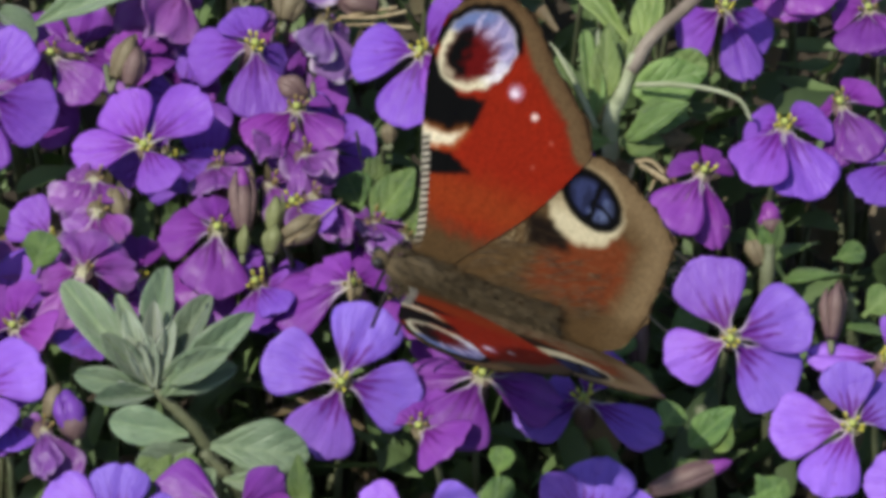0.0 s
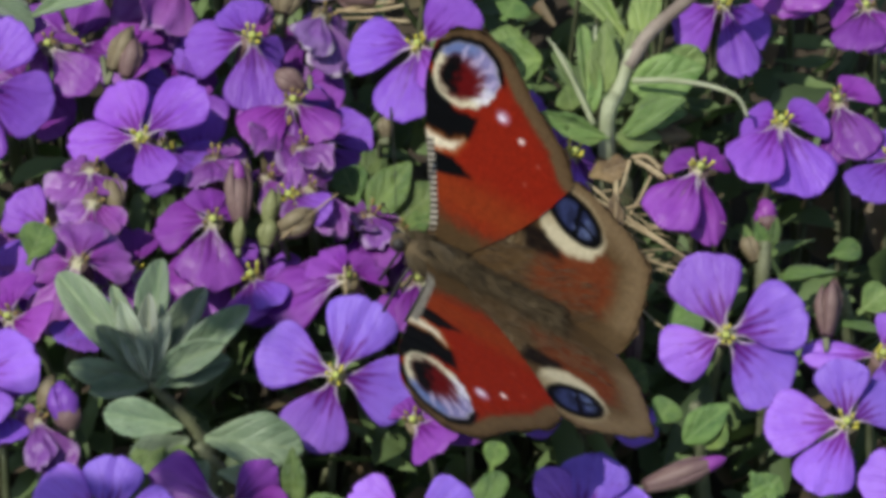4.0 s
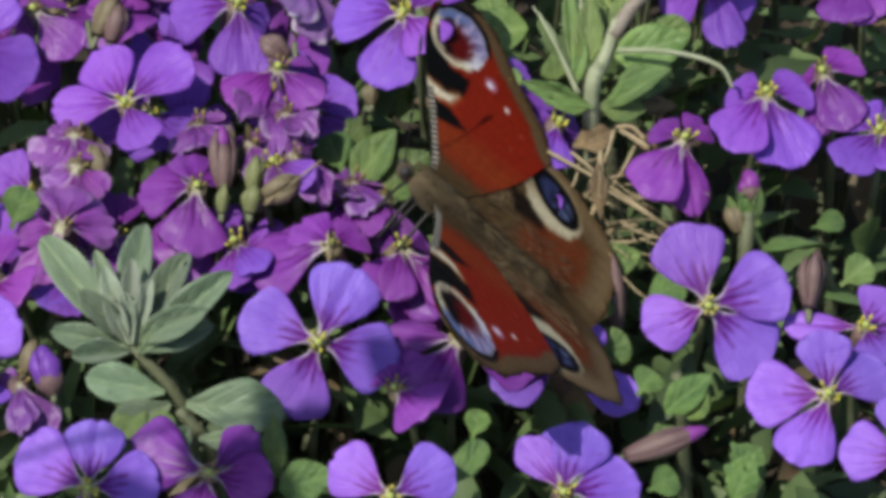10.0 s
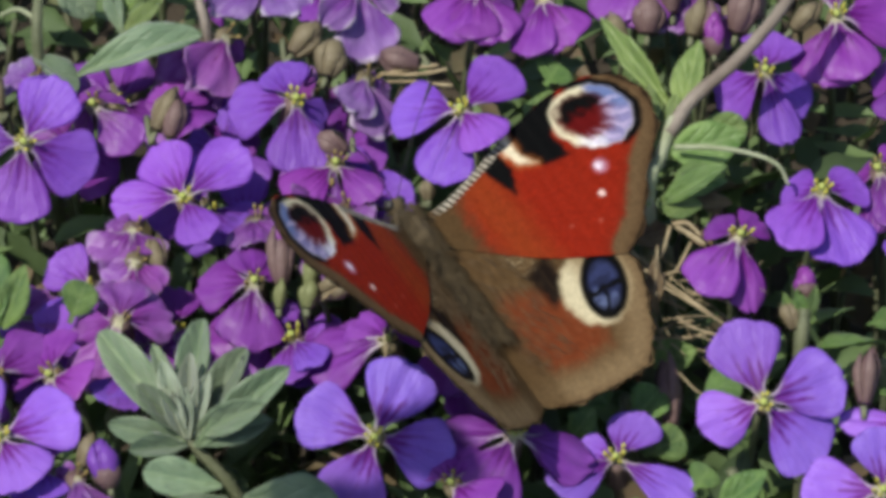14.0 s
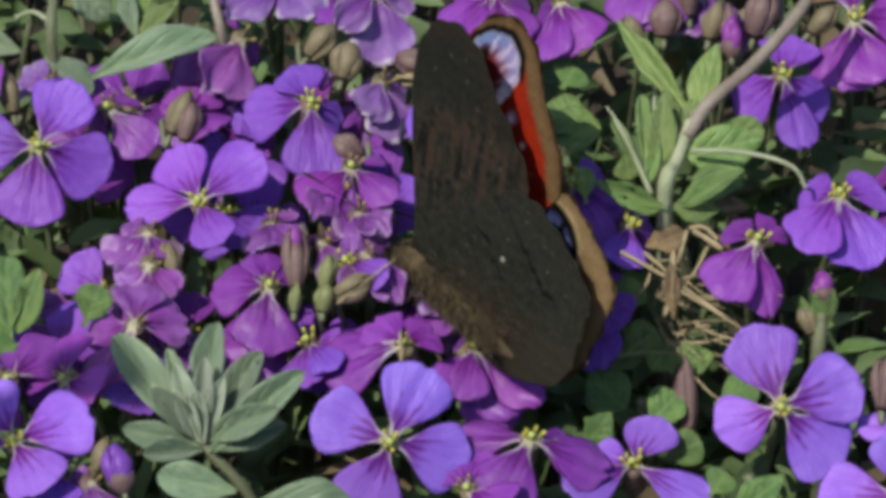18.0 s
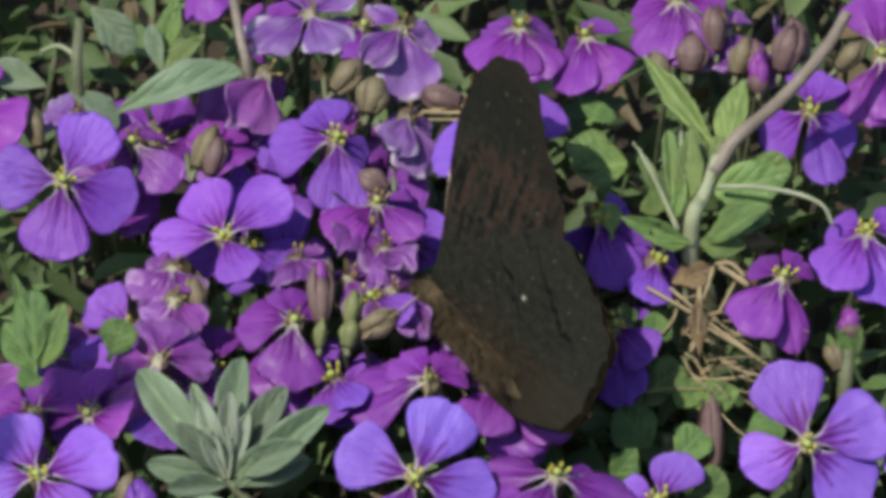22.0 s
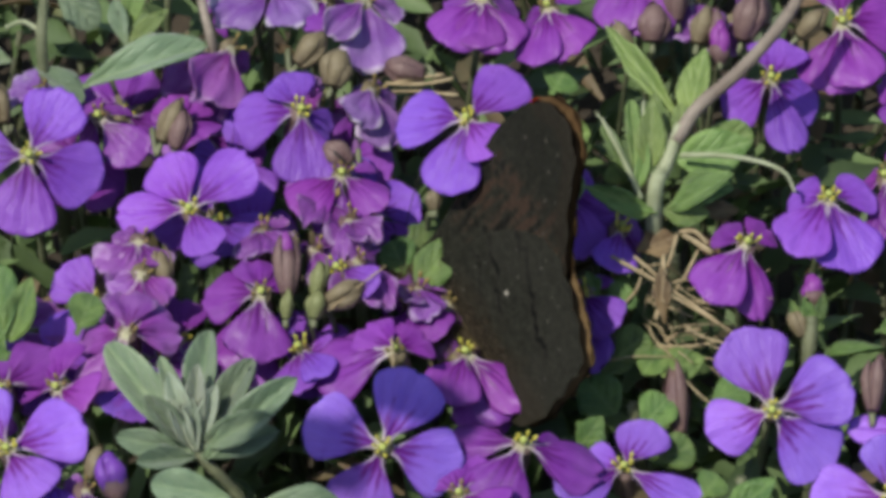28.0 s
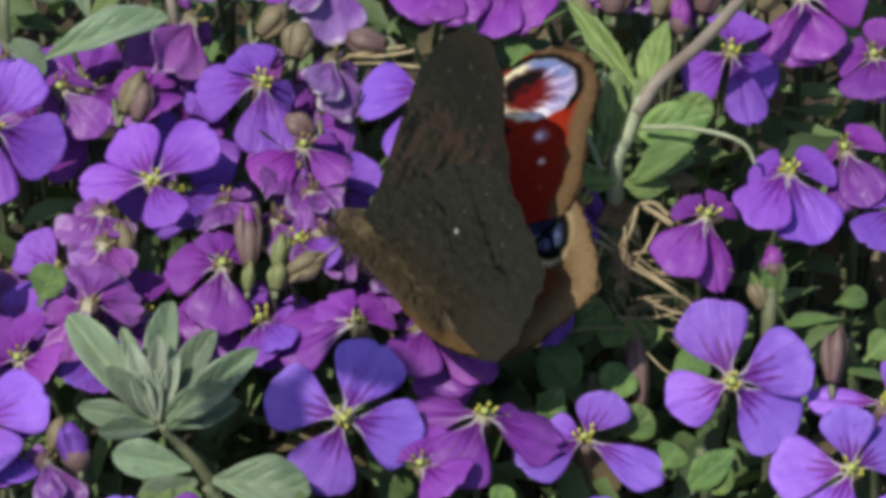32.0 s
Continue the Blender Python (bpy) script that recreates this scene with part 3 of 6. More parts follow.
def bud(m, tone, length, width):
    root = tagged(new("flower_bud"), BUD_LABELS[tone], "bud", "flower buds")
    root.matrix_basis = m
    l, r = length * MM, width * MM * 0.43
    body = "ruddy" if tone == "tipped" else tone

    def sepal(u, v):
        a = (2 * v - 1) * 0.98
        swell = (0.42 + 0.58 * math.sin(math.pi * min(1.0, u * 1.15 + 0.12) * 0.62)) if u < 0.6 else 1.0 - 0.86 * ((u - 0.6) / 0.4) ** 1.7
        q = r * swell * (1 - 0.16 * abs(2 * v - 1) ** 3) * (1 + 0.05 * noise.noise((u * 4, v * 3, length)))
        return q * math.cos(a), q * math.sin(a), u * l
    v, f = sheet(sepal, 10, 6, 0.05 * MM)
    cover = mesh_of("sepal", v, f, BUD[body])
    ends = [(0.02, 0.40), (0.2, 0.74), (0.42, 0.93), (0.62, 0.93), (0.8, 0.66), (0.94, 0.3)]
    part("bud_body", mesh_of("bud body", *tube([(0, 0, u * l) for u, _ in ends], [w * r for _, w in ends], 10), BUD[body]), root)
    loose = random.Random(int(m.translation.x * 1e6) + int(length * 31))
    for i in range(4):
        spread = pose(0, 0, 0, 0, 0, 90 * i + 20 + loose.uniform(-12, 12)) @ pose(0, 0, 0, 0, loose.uniform(-2, 9), 0)
        part("sepal", cover, root, spread @ Matrix.Diagonal((1, loose.uniform(0.85, 1.1), loose.uniform(0.82, 1.12), 1)))
    if tone in ("tipped", "magenta", "violet"):
        colour = "violet" if tone == "violet" else "magenta"
        v, f = tube([(0, 0, 0.72 * l), (0, 0, 0.9 * l), (0, 0, 1.06 * l), (0, 0, 1.14 * l)], [0.62 * r, 0.66 * r, 0.42 * r, 0.1 * r], 8)
        part("petal_tip", mesh_of("petal tip", v, f, BUD[colour]), root, None, "tightly rolled petals")
    if tone in ("magenta", "violet"):
        v, f = tube([(0, 0, -0.12 * l), (0, 0, 0.15 * l), (0, 0, 0.4 * l)], [0.5 * r, 1.02 * r, 1.04 * r], 8)
        part("calyx", mesh_of("calyx", v, f, BUD["ruddy"]), root)
    inverse = m.inverted()
    rng = random.Random(int(length * 97))
    foot = inverse @ Vector((m.translation.x + rng.uniform(-6, 6) * MM, m.translation.y + rng.uniform(6, 18) * MM, 0))
    knee = inverse @ (m.translation + Vector((rng.uniform(-1.5, 1.5), rng.uniform(2, 5), -rng.uniform(4, 7))) * MM)
    path = curve_through([(0, 0, 0.02 * l), (0, 0, -0.28 * l), knee, foot], 6)
    part("stem", mesh_of("stem", *tube(path, [0.36 * MM] * len(path), 6), STEM), root)
    return root


def straw(m, way, radius):
    rng = random.Random(int(abs(way[0] * 31 + way[1] * 17)))
    end = Vector(way) * MM
    mid = end * 0.5 + Vector((rng.gauss(0, 0.35), rng.gauss(0, 0.35), rng.gauss(0, 0.35))) * MM
    path = curve_through([(0, 0, 0), mid, end], 5)
    v, f = tube(path, [radius * 0.62 * MM * rng.uniform(0.7, 1.1) for _ in path], 6)
    ob = tagged(new("dry_straw", mesh_of("dry straw", v, f, STRAW)), "dry bleached plant stalk caught among the stems", "straw", "dry stalks")
    ob.matrix_basis = m
    return ob


# ---- the flowers ----
flower(pose(-0.0130, -0.0182, 0.0528, 44, 0, 0), "lilac", (159, -8, 9.7, 8.7), (65, -5, 10.0, 9.0), (-14, -11, 9.8, 8.8), (-114, -13, 9.8, 8.8))
flower(pose(0.0322, -0.0141, 0.0547, 44, -0, -0), "lilac", (111, -5, 10.4, 9.4), (17, -8, 10.0, 9.0), (-47, -12, 10.0, 9.0), (-155, -12, 8.2, 7.4))
flower(pose(-0.0363, 0.0133, 0.0620, 24, -8, -3), "violet", (114, 3, 8.4, 7.5), (41, -2, 9.9, 8.0), (175, -5, 9.2, 6.0), (-68, 15, 7.2, 6.0))
flower(pose(-0.0337, 0.0160, 0.0584, 45, 1, 1), "violet", (-24, -13, 6.8, 6.1), (-54, -19, 5.3, 4.7), (119, -12, 7.0, 6.3), (-174, -14, 7.8, 7.0))
flower(pose(-0.0560, 0.0212, 0.0641, 37, 2, 1), "violet", (62, 1, 9.3, 8.4), (177, -12, 9.3, 8.4), (-20, -15, 9.6, 9.0), (-98, -0, 9.9, 9.0))
flower(pose(-0.0479, 0.0289, 0.0636, 27, -12, -6), "magenta", (-52, -12, 7.7, 6.0), (-151, -38, 5.6, 6.0), (69, -35, 4.4, 5.0), (140, -23, 4.5, 5.0))
flower(pose(-0.0235, 0.0281, 0.0651, 23, 9, 4), "violet", (174, -30, 9.1, 8.0), (112, -13, 6.1, 7.0), (-83, -5, 9.5, 8.5), (-19, -37, 5.9, 6.0))
flower(pose(-0.0031, 0.0197, 0.0705, 21, -12, -4), "violet", (166, -4, 9.2, 8.5), (49, -8, 9.3, 8.0), (-111, -3, 9.7, 8.0), (-57, 11, 7.1, 7.0))
flower(pose(0.0400, 0.0154, 0.0617, 14, 2, 1), "violet", (-123, -0, 9.5, 8.0), (-70, -16, 10.0, 9.0), (155, -28, 5.6, 7.0), (31, -14, 6.4, 7.0))
flower(pose(0.0338, 0.0334, 0.0656, 28, 0, 0), "violet", (-152, -34, 8.0, 7.0), (-76, -8, 9.9, 5.5), (-25, -33, 8.0, 7.0), (77, -13, 6.1, 8.0))
flower(pose(0.0301, 0.0098, 0.0594, 22, 5, 2), "magenta", (-124, -3, 9.1, 7.0), (-78, -14, 9.4, 4.5), (139, -25, 5.5, 5.0), (47, -17, 5.1, 5.0))
flower(pose(0.0473, 0.0205, 0.0605, 14, -12, -3), "magenta", (-73, -4, 8.5, 6.0), (158, -28, 4.5, 5.0), (47, -20, 5.8, 6.0), (-100, -5, 8.7, 4.0))
flower(pose(0.0456, -0.0266, 0.0523, 28, -2, -1), "lilac", (177, -7, 9.5, 8.5), (95, 8, 7.5, 6.8), (-112, 10, 10.0, 7.5), (30, -5, 7.8, 7.0))
flower(pose(0.0503, -0.0158, 0.0525, 16, 8, 2), "lilac", (169, -15, 9.6, 4.5), (57, 1, 6.5, 7.0), (4, -21, 7.2, 7.0), (-71, 19, 6.5, 7.0))
flower(pose(-0.0434, -0.0021, 0.0562, 29, -1, -1), "pink", (87, -11, 6.4, 6.5), (15, -24, 7.3, 6.5), (-176, -26, 7.8, 5.0), (-111, -6, 9.6, 8.0))
flower(pose(-0.0277, 0.0032, 0.0576, 24, 2, 1), "magenta", (170, -24, 8.0, 7.0), (-96, 0, 9.0, 8.0), (56, -20, 4.9, 5.0), (101, -10, 5.8, 5.0))
flower(pose(-0.0116, -0.0047, 0.0555, 20, -7, -2), "magenta", (-172, -11, 11.3, 9.0), (132, -6, 6.2, 6.0), (41, -25, 5.5, 6.0), (168, -11, 8.6, 6.0))
flower(pose(0.0032, -0.0165, 0.0515, 16, 7, 2), "magenta", (166, -20, 10.2, 6.0), (-117, -5, 10.3, 9.0), (-11, -13, 10.6, 7.0), (6, -23, 6.8, 6.0))
flower(pose(0.0152, -0.0147, 0.0457, 14, -3, -1), "lilac", (67, 3, 7.2, 7.0), (-29, -7, 10.4, 6.0), (-146, 15, 9.5, 7.0), (151, -18, 5.8, 6.0))
flower(pose(-0.0388, -0.0384, 0.0492, 44, 0, 0), "lilac", (153, -9, 9.3, 8.4), (84, -8, 8.0, 7.2), (7, -10, 8.3, 7.5), (-114, -16, 7.4, 6.6))
flower(pose(-0.0252, -0.0359, 0.0490, 39, 2, 1), "magenta", (164, -9, 10.5, 9.4), (-12, -12, 7.7, 6.9), (-109, -21, 7.6, 6.8), (45, -16, 8.1, 5.0))
flower(pose(-0.0046, -0.0395, 0.0489, 43, 0, 0), "lilac", (148, -9, 8.2, 7.3), (29, -9, 8.3, 7.4), (-134, -14, 9.1, 8.2), (-46, -14, 9.0, 8.1))
flower(pose(0.0150, -0.0390, 0.0490, 39, -0, -0), "lilac", (127, -15, 8.4, 5.0), (80, -13, 8.7, 8.5), (13, -19, 9.4, 8.0), (-107, -20, 7.5, 6.7))
flower(pose(0.0544, -0.0340, 0.0495, 44, 0, 0), "lilac", (173, -11, 8.1, 7.3), (94, -8, 7.9, 7.1), (-73, -16, 7.6, 6.9), (5, -12, 7.5, 6.7))
flower(pose(-0.0565, -0.0192, 0.0534, 25, -5, -2), "lilac", (23, -5, 9.7, 8.8), (119, 1, 8.7, 7.0), (-178, -8, 8.5, 7.7), (-57, 11, 8.5, 8.0))
flower(pose(-0.0579, -0.0088, 0.0535, 32, -6, -4), "magenta", (44, -13, 8.2, 7.0), (159, -15, 6.9, 6.0), (62, -30, 4.9, 6.0), (-119, -40, 6.8, 6.0))
flower(pose(-0.0676, 0.0330, 0.0655, 37, -11, -8), "magenta", (-30, 16, 8.4, 8.0), (-157, -9, 5.9, 5.3), (87, -2, 7.1, 6.4), (152, 6, 8.0, 7.2))
flower(pose(-0.0323, 0.0391, 0.0663, 41, 22, 18), "pink", (-119, 11, 8.5, 9.0), (-138, -40, 10.7, 7.0), (-107, -7, 11.3, 5.0), (-38, -28, 5.1, 5.0))
flower(pose(-0.0274, 0.0477, 0.0686, 23, 3, 1), "pale", (-137, 14, 8.6, 7.0), (-61, 18, 7.7, 7.0), (107, 9, 6.5, 5.8), (40, 5, 6.7, 6.0))
flower(pose(-0.0160, 0.0459, 0.0681, 19, 17, 6), "pale", (-72, -14, 9.3, 9.0), (-127, 2, 7.8, 5.0), (5, -17, 6.0, 5.0), (128, -20, 6.3, 5.0))
flower(pose(-0.0150, 0.0337, 0.0640, 19, 16, 6), "pale", (-112, 11, 6.6, 6.0), (-72, -13, 7.9, 7.0), (11, -26, 4.7, 5.0), (135, -49, 4.3, 5.0))
flower(pose(-0.0014, 0.0452, 0.0688, 9, 4, 1), "magenta", (-125, 0, 8.4, 7.0), (-69, -1, 8.3, 7.0), (23, -23, 5.5, 6.0), (148, -23, 5.6, 5.0), (-97, -3, 7.8, 7.0))
flower(pose(0.0069, 0.0446, 0.0678, 12, -16, -3), "magenta", (-68, -5, 8.1, 8.0), (-105, -2, 8.8, 6.0), (-178, -32, 5.6, 5.0), (66, -19, 4.7, 5.0))
flower(pose(0.0180, 0.0494, 0.0699, 18, -5, -2), "magenta", (-69, 1, 9.1, 8.0), (-108, 4, 9.0, 7.0), (-179, -26, 7.2, 7.0), (14, -14, 6.6, 5.9))
flower(pose(0.0428, 0.0414, 0.0678, 26, 0, 0), "magenta", (-106, 0, 9.6, 8.0), (-75, 8, 9.5, 7.0), (96, 1, 9.0, 8.0), (8, -8, 8.6, 7.7))
flower(pose(0.0080, 0.0179, 0.0615, 35, 7, 5), "violet", (-71, 2, 9.5, 7.5), (-34, -22, 9.2, 6.0), (-106, -50, 5.6, 6.0), (24, -27, 5.1, 5.0))
flower(pose(0.0150, 0.0143, 0.0580, 17, 21, 6), "violet", (-100, 8, 6.7, 6.0), (-24, -42, 5.6, 5.0), (121, -39, 4.4, 5.0), (26, -20, 4.3, 5.0))
flower(pose(0.0107, 0.0068, 0.0542, 29, -21, -11), "violet", (-51, 9, 7.1, 6.0), (-90, -11, 10.0, 7.0), (-153, -29, 5.7, 6.0), (68, -38, 4.7, 5.0))
flower(pose(-0.0184, 0.0205, 0.0613, 20, 2, 1), "magenta", (-135, 14, 8.2, 6.0), (-46, 18, 8.0, 5.0), (69, -16, 4.8, 6.0), (-103, -4, 8.4, 5.0))
flower(pose(-0.0201, 0.0174, 0.0597, 1, 11, 0), "wilted", (-57, 6, 7.5, 6.0), (-122, 15, 5.5, 5.0), (118, -15, 4.3, 4.0))
flower(pose(-0.0216, 0.0106, 0.0578, 2, -4, -0), "wilted", (147, -12, 5.6, 5.0), (-66, 11, 5.8, 5.0), (51, -15, 4.7, 4.0))
flower(pose(-0.0165, 0.0083, 0.0581, 10, -6, -1), "wilted", (-60, -1, 7.7, 5.0), (148, -23, 4.7, 4.0), (67, -10, 4.8, 4.0), (-105, 9, 6.6, 4.0))
flower(pose(-0.0057, 0.0077, 0.0519, 20, 1, 0), "pink", (157, -18, 7.4, 6.0), (125, -18, 5.0, 5.0), (-67, -11, 8.0, 6.0), (69, -24, 4.2, 4.0))
flower(pose(-0.0034, -0.0006, 0.0514, 24, -4, -2), "magenta", (-66, -13, 9.7, 8.0), (-107, 16, 7.6, 6.5), (-41, -8, 10.6, 6.0), (179, -44, 4.6, 6.0))
flower(pose(-0.0037, -0.0000, 0.0506, 26, 25, 12), "magenta", (-65, -1, 10.7, 9.0), (-115, 6, 7.2, 6.0), (-2, -17, 5.2, 6.0))
flower(pose(-0.0476, -0.0230, 0.0506, 12, 2, 0), "wilted", (-62, -10, 8.0, 6.0), (146, -39, 4.3, 5.0), (-79, 10, 6.5, 4.0))
flower(pose(-0.0417, 0.0552, 0.0698, 12, -6, -1), "magenta", (-73, -3, 8.4, 6.0), (175, -12, 5.3, 4.8), (25, -10, 5.3, 4.8))
flower(pose(0.0516, 0.0340, 0.0641, 18, -14, -4), "magenta", (-108, 18, 7.0, 7.0), (157, -13, 5.6, 6.0), (-62, 7, 7.0, 6.0), (70, 8, 5.4, 4.8))
flower(pose(-0.0555, 0.0342, 0.0633, 16, -8, -2), "pale", (133, -9, 5.3, 6.0), (66, -28, 4.1, 6.0), (162, -18, 6.0, 5.0))
flower(pose(-0.0430, -0.0069, 0.0523, 10, 8, 1), "violet", (-79, 7, 6.8, 6.0), (132, -10, 6.2, 5.0), (40, -14, 4.9, 5.0), (-110, 8, 6.3, 5.0))
flower(pose(-0.0230, -0.0015, 0.0529, 15, -14, -4), "violet", (-94, 9, 7.0, 6.0), (-54, 10, 6.6, 5.0), (143, -12, 4.9, 5.0))
flower(pose(-0.0208, 0.0465, 0.0675, 11, 12, 2), "magenta", (-119, 12, 6.1, 6.0), (155, -32, 6.5, 5.0), (14, -31, 4.8, 5.0))
flower(pose(0.0244, 0.0476, 0.0661, 15, 3, 1), "wilted", (-112, 16, 6.3, 6.0), (-58, 22, 6.4, 5.0), (82, -3, 5.5, 5.0))
flower(pose(0.0302, 0.0451, 0.0654, 38, 33, 23), "wilted", (-126, 12, 6.2, 5.0), (-11, -14, 4.5, 5.0), (64, -9, 5.0, 5.0))
flower(pose(-0.0098, 0.0070, 0.0526, 13, -11, -3), "magenta", (-104, 8, 7.3, 6.0), (-58, 6, 7.0, 6.0), (136, -16, 4.4, 5.0))
flower(pose(-0.0381, 0.0295, 0.0621, 11, -5, -1), "magenta", (-53, 23, 5.8, 6.0), (114, 0, 5.5, 5.0), (68, -9, 4.9, 5.0))
flower(pose(-0.0511, -0.0088, 0.0535, 27, -20, -10), "magenta", (-40, 19, 6.0, 8.0), (106, -2, 6.4, 7.0), (159, 1, 7.2, 6.0), (-89, 10, 8.5, 7.0))
flower(pose(-0.0039, -0.0224, 0.0490, 20, -13, -5), "magenta", (-45, 17, 6.5, 8.0), (122, -3, 5.8, 6.0), (81, -6, 6.1, 6.0))
flower(pose(-0.0517, -0.0204, 0.0495, 17, 4, 1), "violet", (73, 5, 7.2, 6.0), (-126, 21, 6.2, 6.0), (-85, 23, 5.8, 6.0))
flower(pose(-0.0323, 0.0472, 0.0668, 35, -19, -13), "magenta", (-156, -30, 4.9, 5.0), (82, -25, 5.7, 5.0), (154, -10, 5.4, 5.0))
flower(pose(-0.0175, 0.0141, 0.0596, 8, -8, -1), "wilted", (-52, 18, 5.9, 5.0), (-77, 9, 6.0, 4.0), (135, -16, 4.4, 5.0), (-97, 16, 5.6, 4.0))
flower(pose(-0.0184, 0.0066, 0.0585, 26, -17, -8), "violet", (-33, 9, 6.1, 4.5), (44, -72, 3.8, 4.0), (154, -32, 3.8, 4.0))
flower(pose(-0.0280, 0.0133, 0.0586, -1, -6, 0), "wilted", (-54, 14, 5.9, 5.0), (-101, 14, 5.3, 5.0), (63, -14, 4.1, 5.0))
flower(pose(-0.0094, 0.0082, 0.0537, -0, 8, -0), "wilted", (51, -2, 4.8, 5.0), (-66, 16, 5.7, 5.0), (-115, 24, 5.0, 5.0), (105, -11, 4.0, 4.0))
flower(pose(0.0536, 0.0123, 0.0583, 14, -3, -1), "violet", (-131, 13, 8.0, 7.0), (127, -10, 5.3, 7.0), (-66, 8, 7.3, 6.0), (41, 3, 5.7, 5.1))
flower(pose(-0.0424, 0.0100, 0.0600, 26, 4, 2), "wilted", (-128, 6, 6.2, 6.4), (-62, -4, 5.4, 6.0), (150, -20, 4.0, 4.0))
flower(pose(-0.0420, 0.0058, 0.0588, 34, 2, 0), "pink", (-97, -4, 9.2, 6.2), (-150, -12, 4.6, 5.0), (-48, -16, 5.0, 4.6), (80, -20, 3.6, 4.0))
# flowers low in the cushion, in the shade of the others
flower(pose(-0.0385, 0.0384, 0.0586, 22, 3, -5), "violet", (-93, -6, 7.5, 6.7), (-14, -15, 8.0, 5.9), (82, 9, 7.2, 7.1))
flower(pose(-0.0358, 0.0330, 0.0572, 29, -1, 6), "magenta", (58, -2, 7.8, 6.7), (128, 3, 7.5, 6.0), (-140, 6, 7.2, 6.8), (-24, 2, 8.2, 6.2))
flower(pose(-0.0512, 0.0300, 0.0565, 31, 5, 6), "magenta", (125, -12, 6.7, 7.3), (-133, 0, 6.9, 6.4), (-42, -6, 7.5, 6.6))
flower(pose(-0.0477, 0.0089, 0.0512, 29, -2, -5), "violet", (142, 1, 6.6, 7.1), (-126, 7, 7.5, 6.8), (-55, 5, 7.5, 6.0), (32, 6, 8.4, 5.6))
flower(pose(-0.0403, 0.0003, 0.0491, 13, 2, -7), "pink", (-66, 6, 6.3, 6.6), (5, 2, 6.9, 7.2), (123, -2, 8.4, 6.0))
flower(pose(-0.0529, -0.0005, 0.0489, 23, -1, 3), "violet", (-111, 0, 6.5, 5.5), (-6, -7, 8.3, 7.2), (71, -4, 7.3, 6.7), (169, -1, 7.6, 7.3))
flower(pose(-0.0377, 0.0034, 0.0498, 22, 5, -2), "magenta", (-100, 9, 7.3, 6.5), (-16, -5, 7.5, 5.4), (92, 0, 6.3, 6.7))
flower(pose(-0.0270, 0.0035, 0.0499, 12, 1, 3), "magenta", (81, -15, 6.3, 6.8), (179, -9, 7.2, 6.6), (-106, -6, 6.9, 6.1), (-6, -8, 7.0, 6.9))
flower(pose(-0.0229, 0.0011, 0.0493, 15, -4, 2), "violet", (-76, 4, 6.7, 5.8), (21, 2, 6.4, 6.0), (110, 5, 7.2, 7.1))
flower(pose(-0.0570, 0.0049, 0.0502, 17, -4, -1), "pink", (137, -10, 6.5, 6.5), (-138, 4, 8.0, 5.8), (-43, 4, 7.6, 7.0), (50, -12, 6.8, 7.0))
flower(pose(-0.0323, 0.0284, 0.0561, 30, 4, 0), "violet", (-31, 7, 6.5, 5.4), (75, 6, 8.4, 6.3), (167, 8, 6.7, 6.9))
flower(pose(-0.0185, 0.0285, 0.0561, 18, 4, 0), "magenta", (-80, -10, 6.3, 6.6), (10, 5, 6.3, 7.2), (113, 8, 8.2, 7.2), (-157, -15, 7.8, 5.7))
flower(pose(-0.0457, 0.0358, 0.0580, 29, 11, 4), "magenta", (-18, 0, 7.0, 5.9), (71, -3, 7.9, 6.1), (144, -2, 8.0, 5.7))
flower(pose(-0.0150, 0.0212, 0.0543, 30, -11, 0), "violet", (102, 0, 8.1, 5.5), (-157, -9, 7.4, 6.2), (-60, 4, 6.2, 5.5), (22, -12, 6.4, 7.3))
flower(pose(-0.0215, 0.0360, 0.0580, 15, -3, 1), "pink", (-71, -6, 7.6, 6.6), (21, -11, 6.9, 5.6), (119, 2, 7.0, 5.6))
flower(pose(-0.0299, 0.0178, 0.0535, 31, 12, -2), "violet", (98, 4, 7.6, 6.3), (-169, -3, 7.7, 6.2), (-68, -4, 6.7, 6.5), (23, -14, 7.1, 6.3))

# ---- leafy shoots ----
leafy_shoot(pose(-0.0347, -0.0168, 0.0509), "grey", [(6.2, -2.5, -8.8)], [
    (-0.3, 0.0, 0.0, 135, 26, -22, 16.6, 4.6),
    (-0.2, 0.0, 0.0, 121, 49, -16, 11.9, 2.6),
    (-0.0, 0.1, 0.0, 86, 33, -5, 15.2, 4.0),
    (0.3, -0.0, -0.0, 57, 28, 15, 12.7, 4.0),
    (1.0, -1.1, -0.3, 25, 36, 37, 14.3, 4.0),
    (0.2, 0.6, 0.2, -12, 37, 57, 11.3, 3.8),
    (-0.3, -0.1, -0.0, -179, 17, -45, 9.3, 3.4),
    (-0.2, -0.7, -0.2, -153, 17, -28, 7.8, 3.0),
] + [
    (-0.2, 0.4, 0.1, 168, 51, -42, 9.5, 3.1),
    (-0.3, 0.4, 0.2, 128, 62, -24, 9.4, 2.8, "young"),
    (0.2, 0.5, 0.2, 92, 60, -4, 9.8, 2.6, "young"),
    (-0.5, -0.2, 0.3, 148, 68, -30, 7.2, 2.4, "young"),
    (0.0, -0.5, 0.5, 104, 66, -8, 6.4, 2.2, "young"),
    (0.5, 0.1, 0.2, 62, 64, 16, 8.0, 2.2, "young"),
    (0.5, -0.7, -0.2, -1, 27, 43, 9.6, 4.0),
])
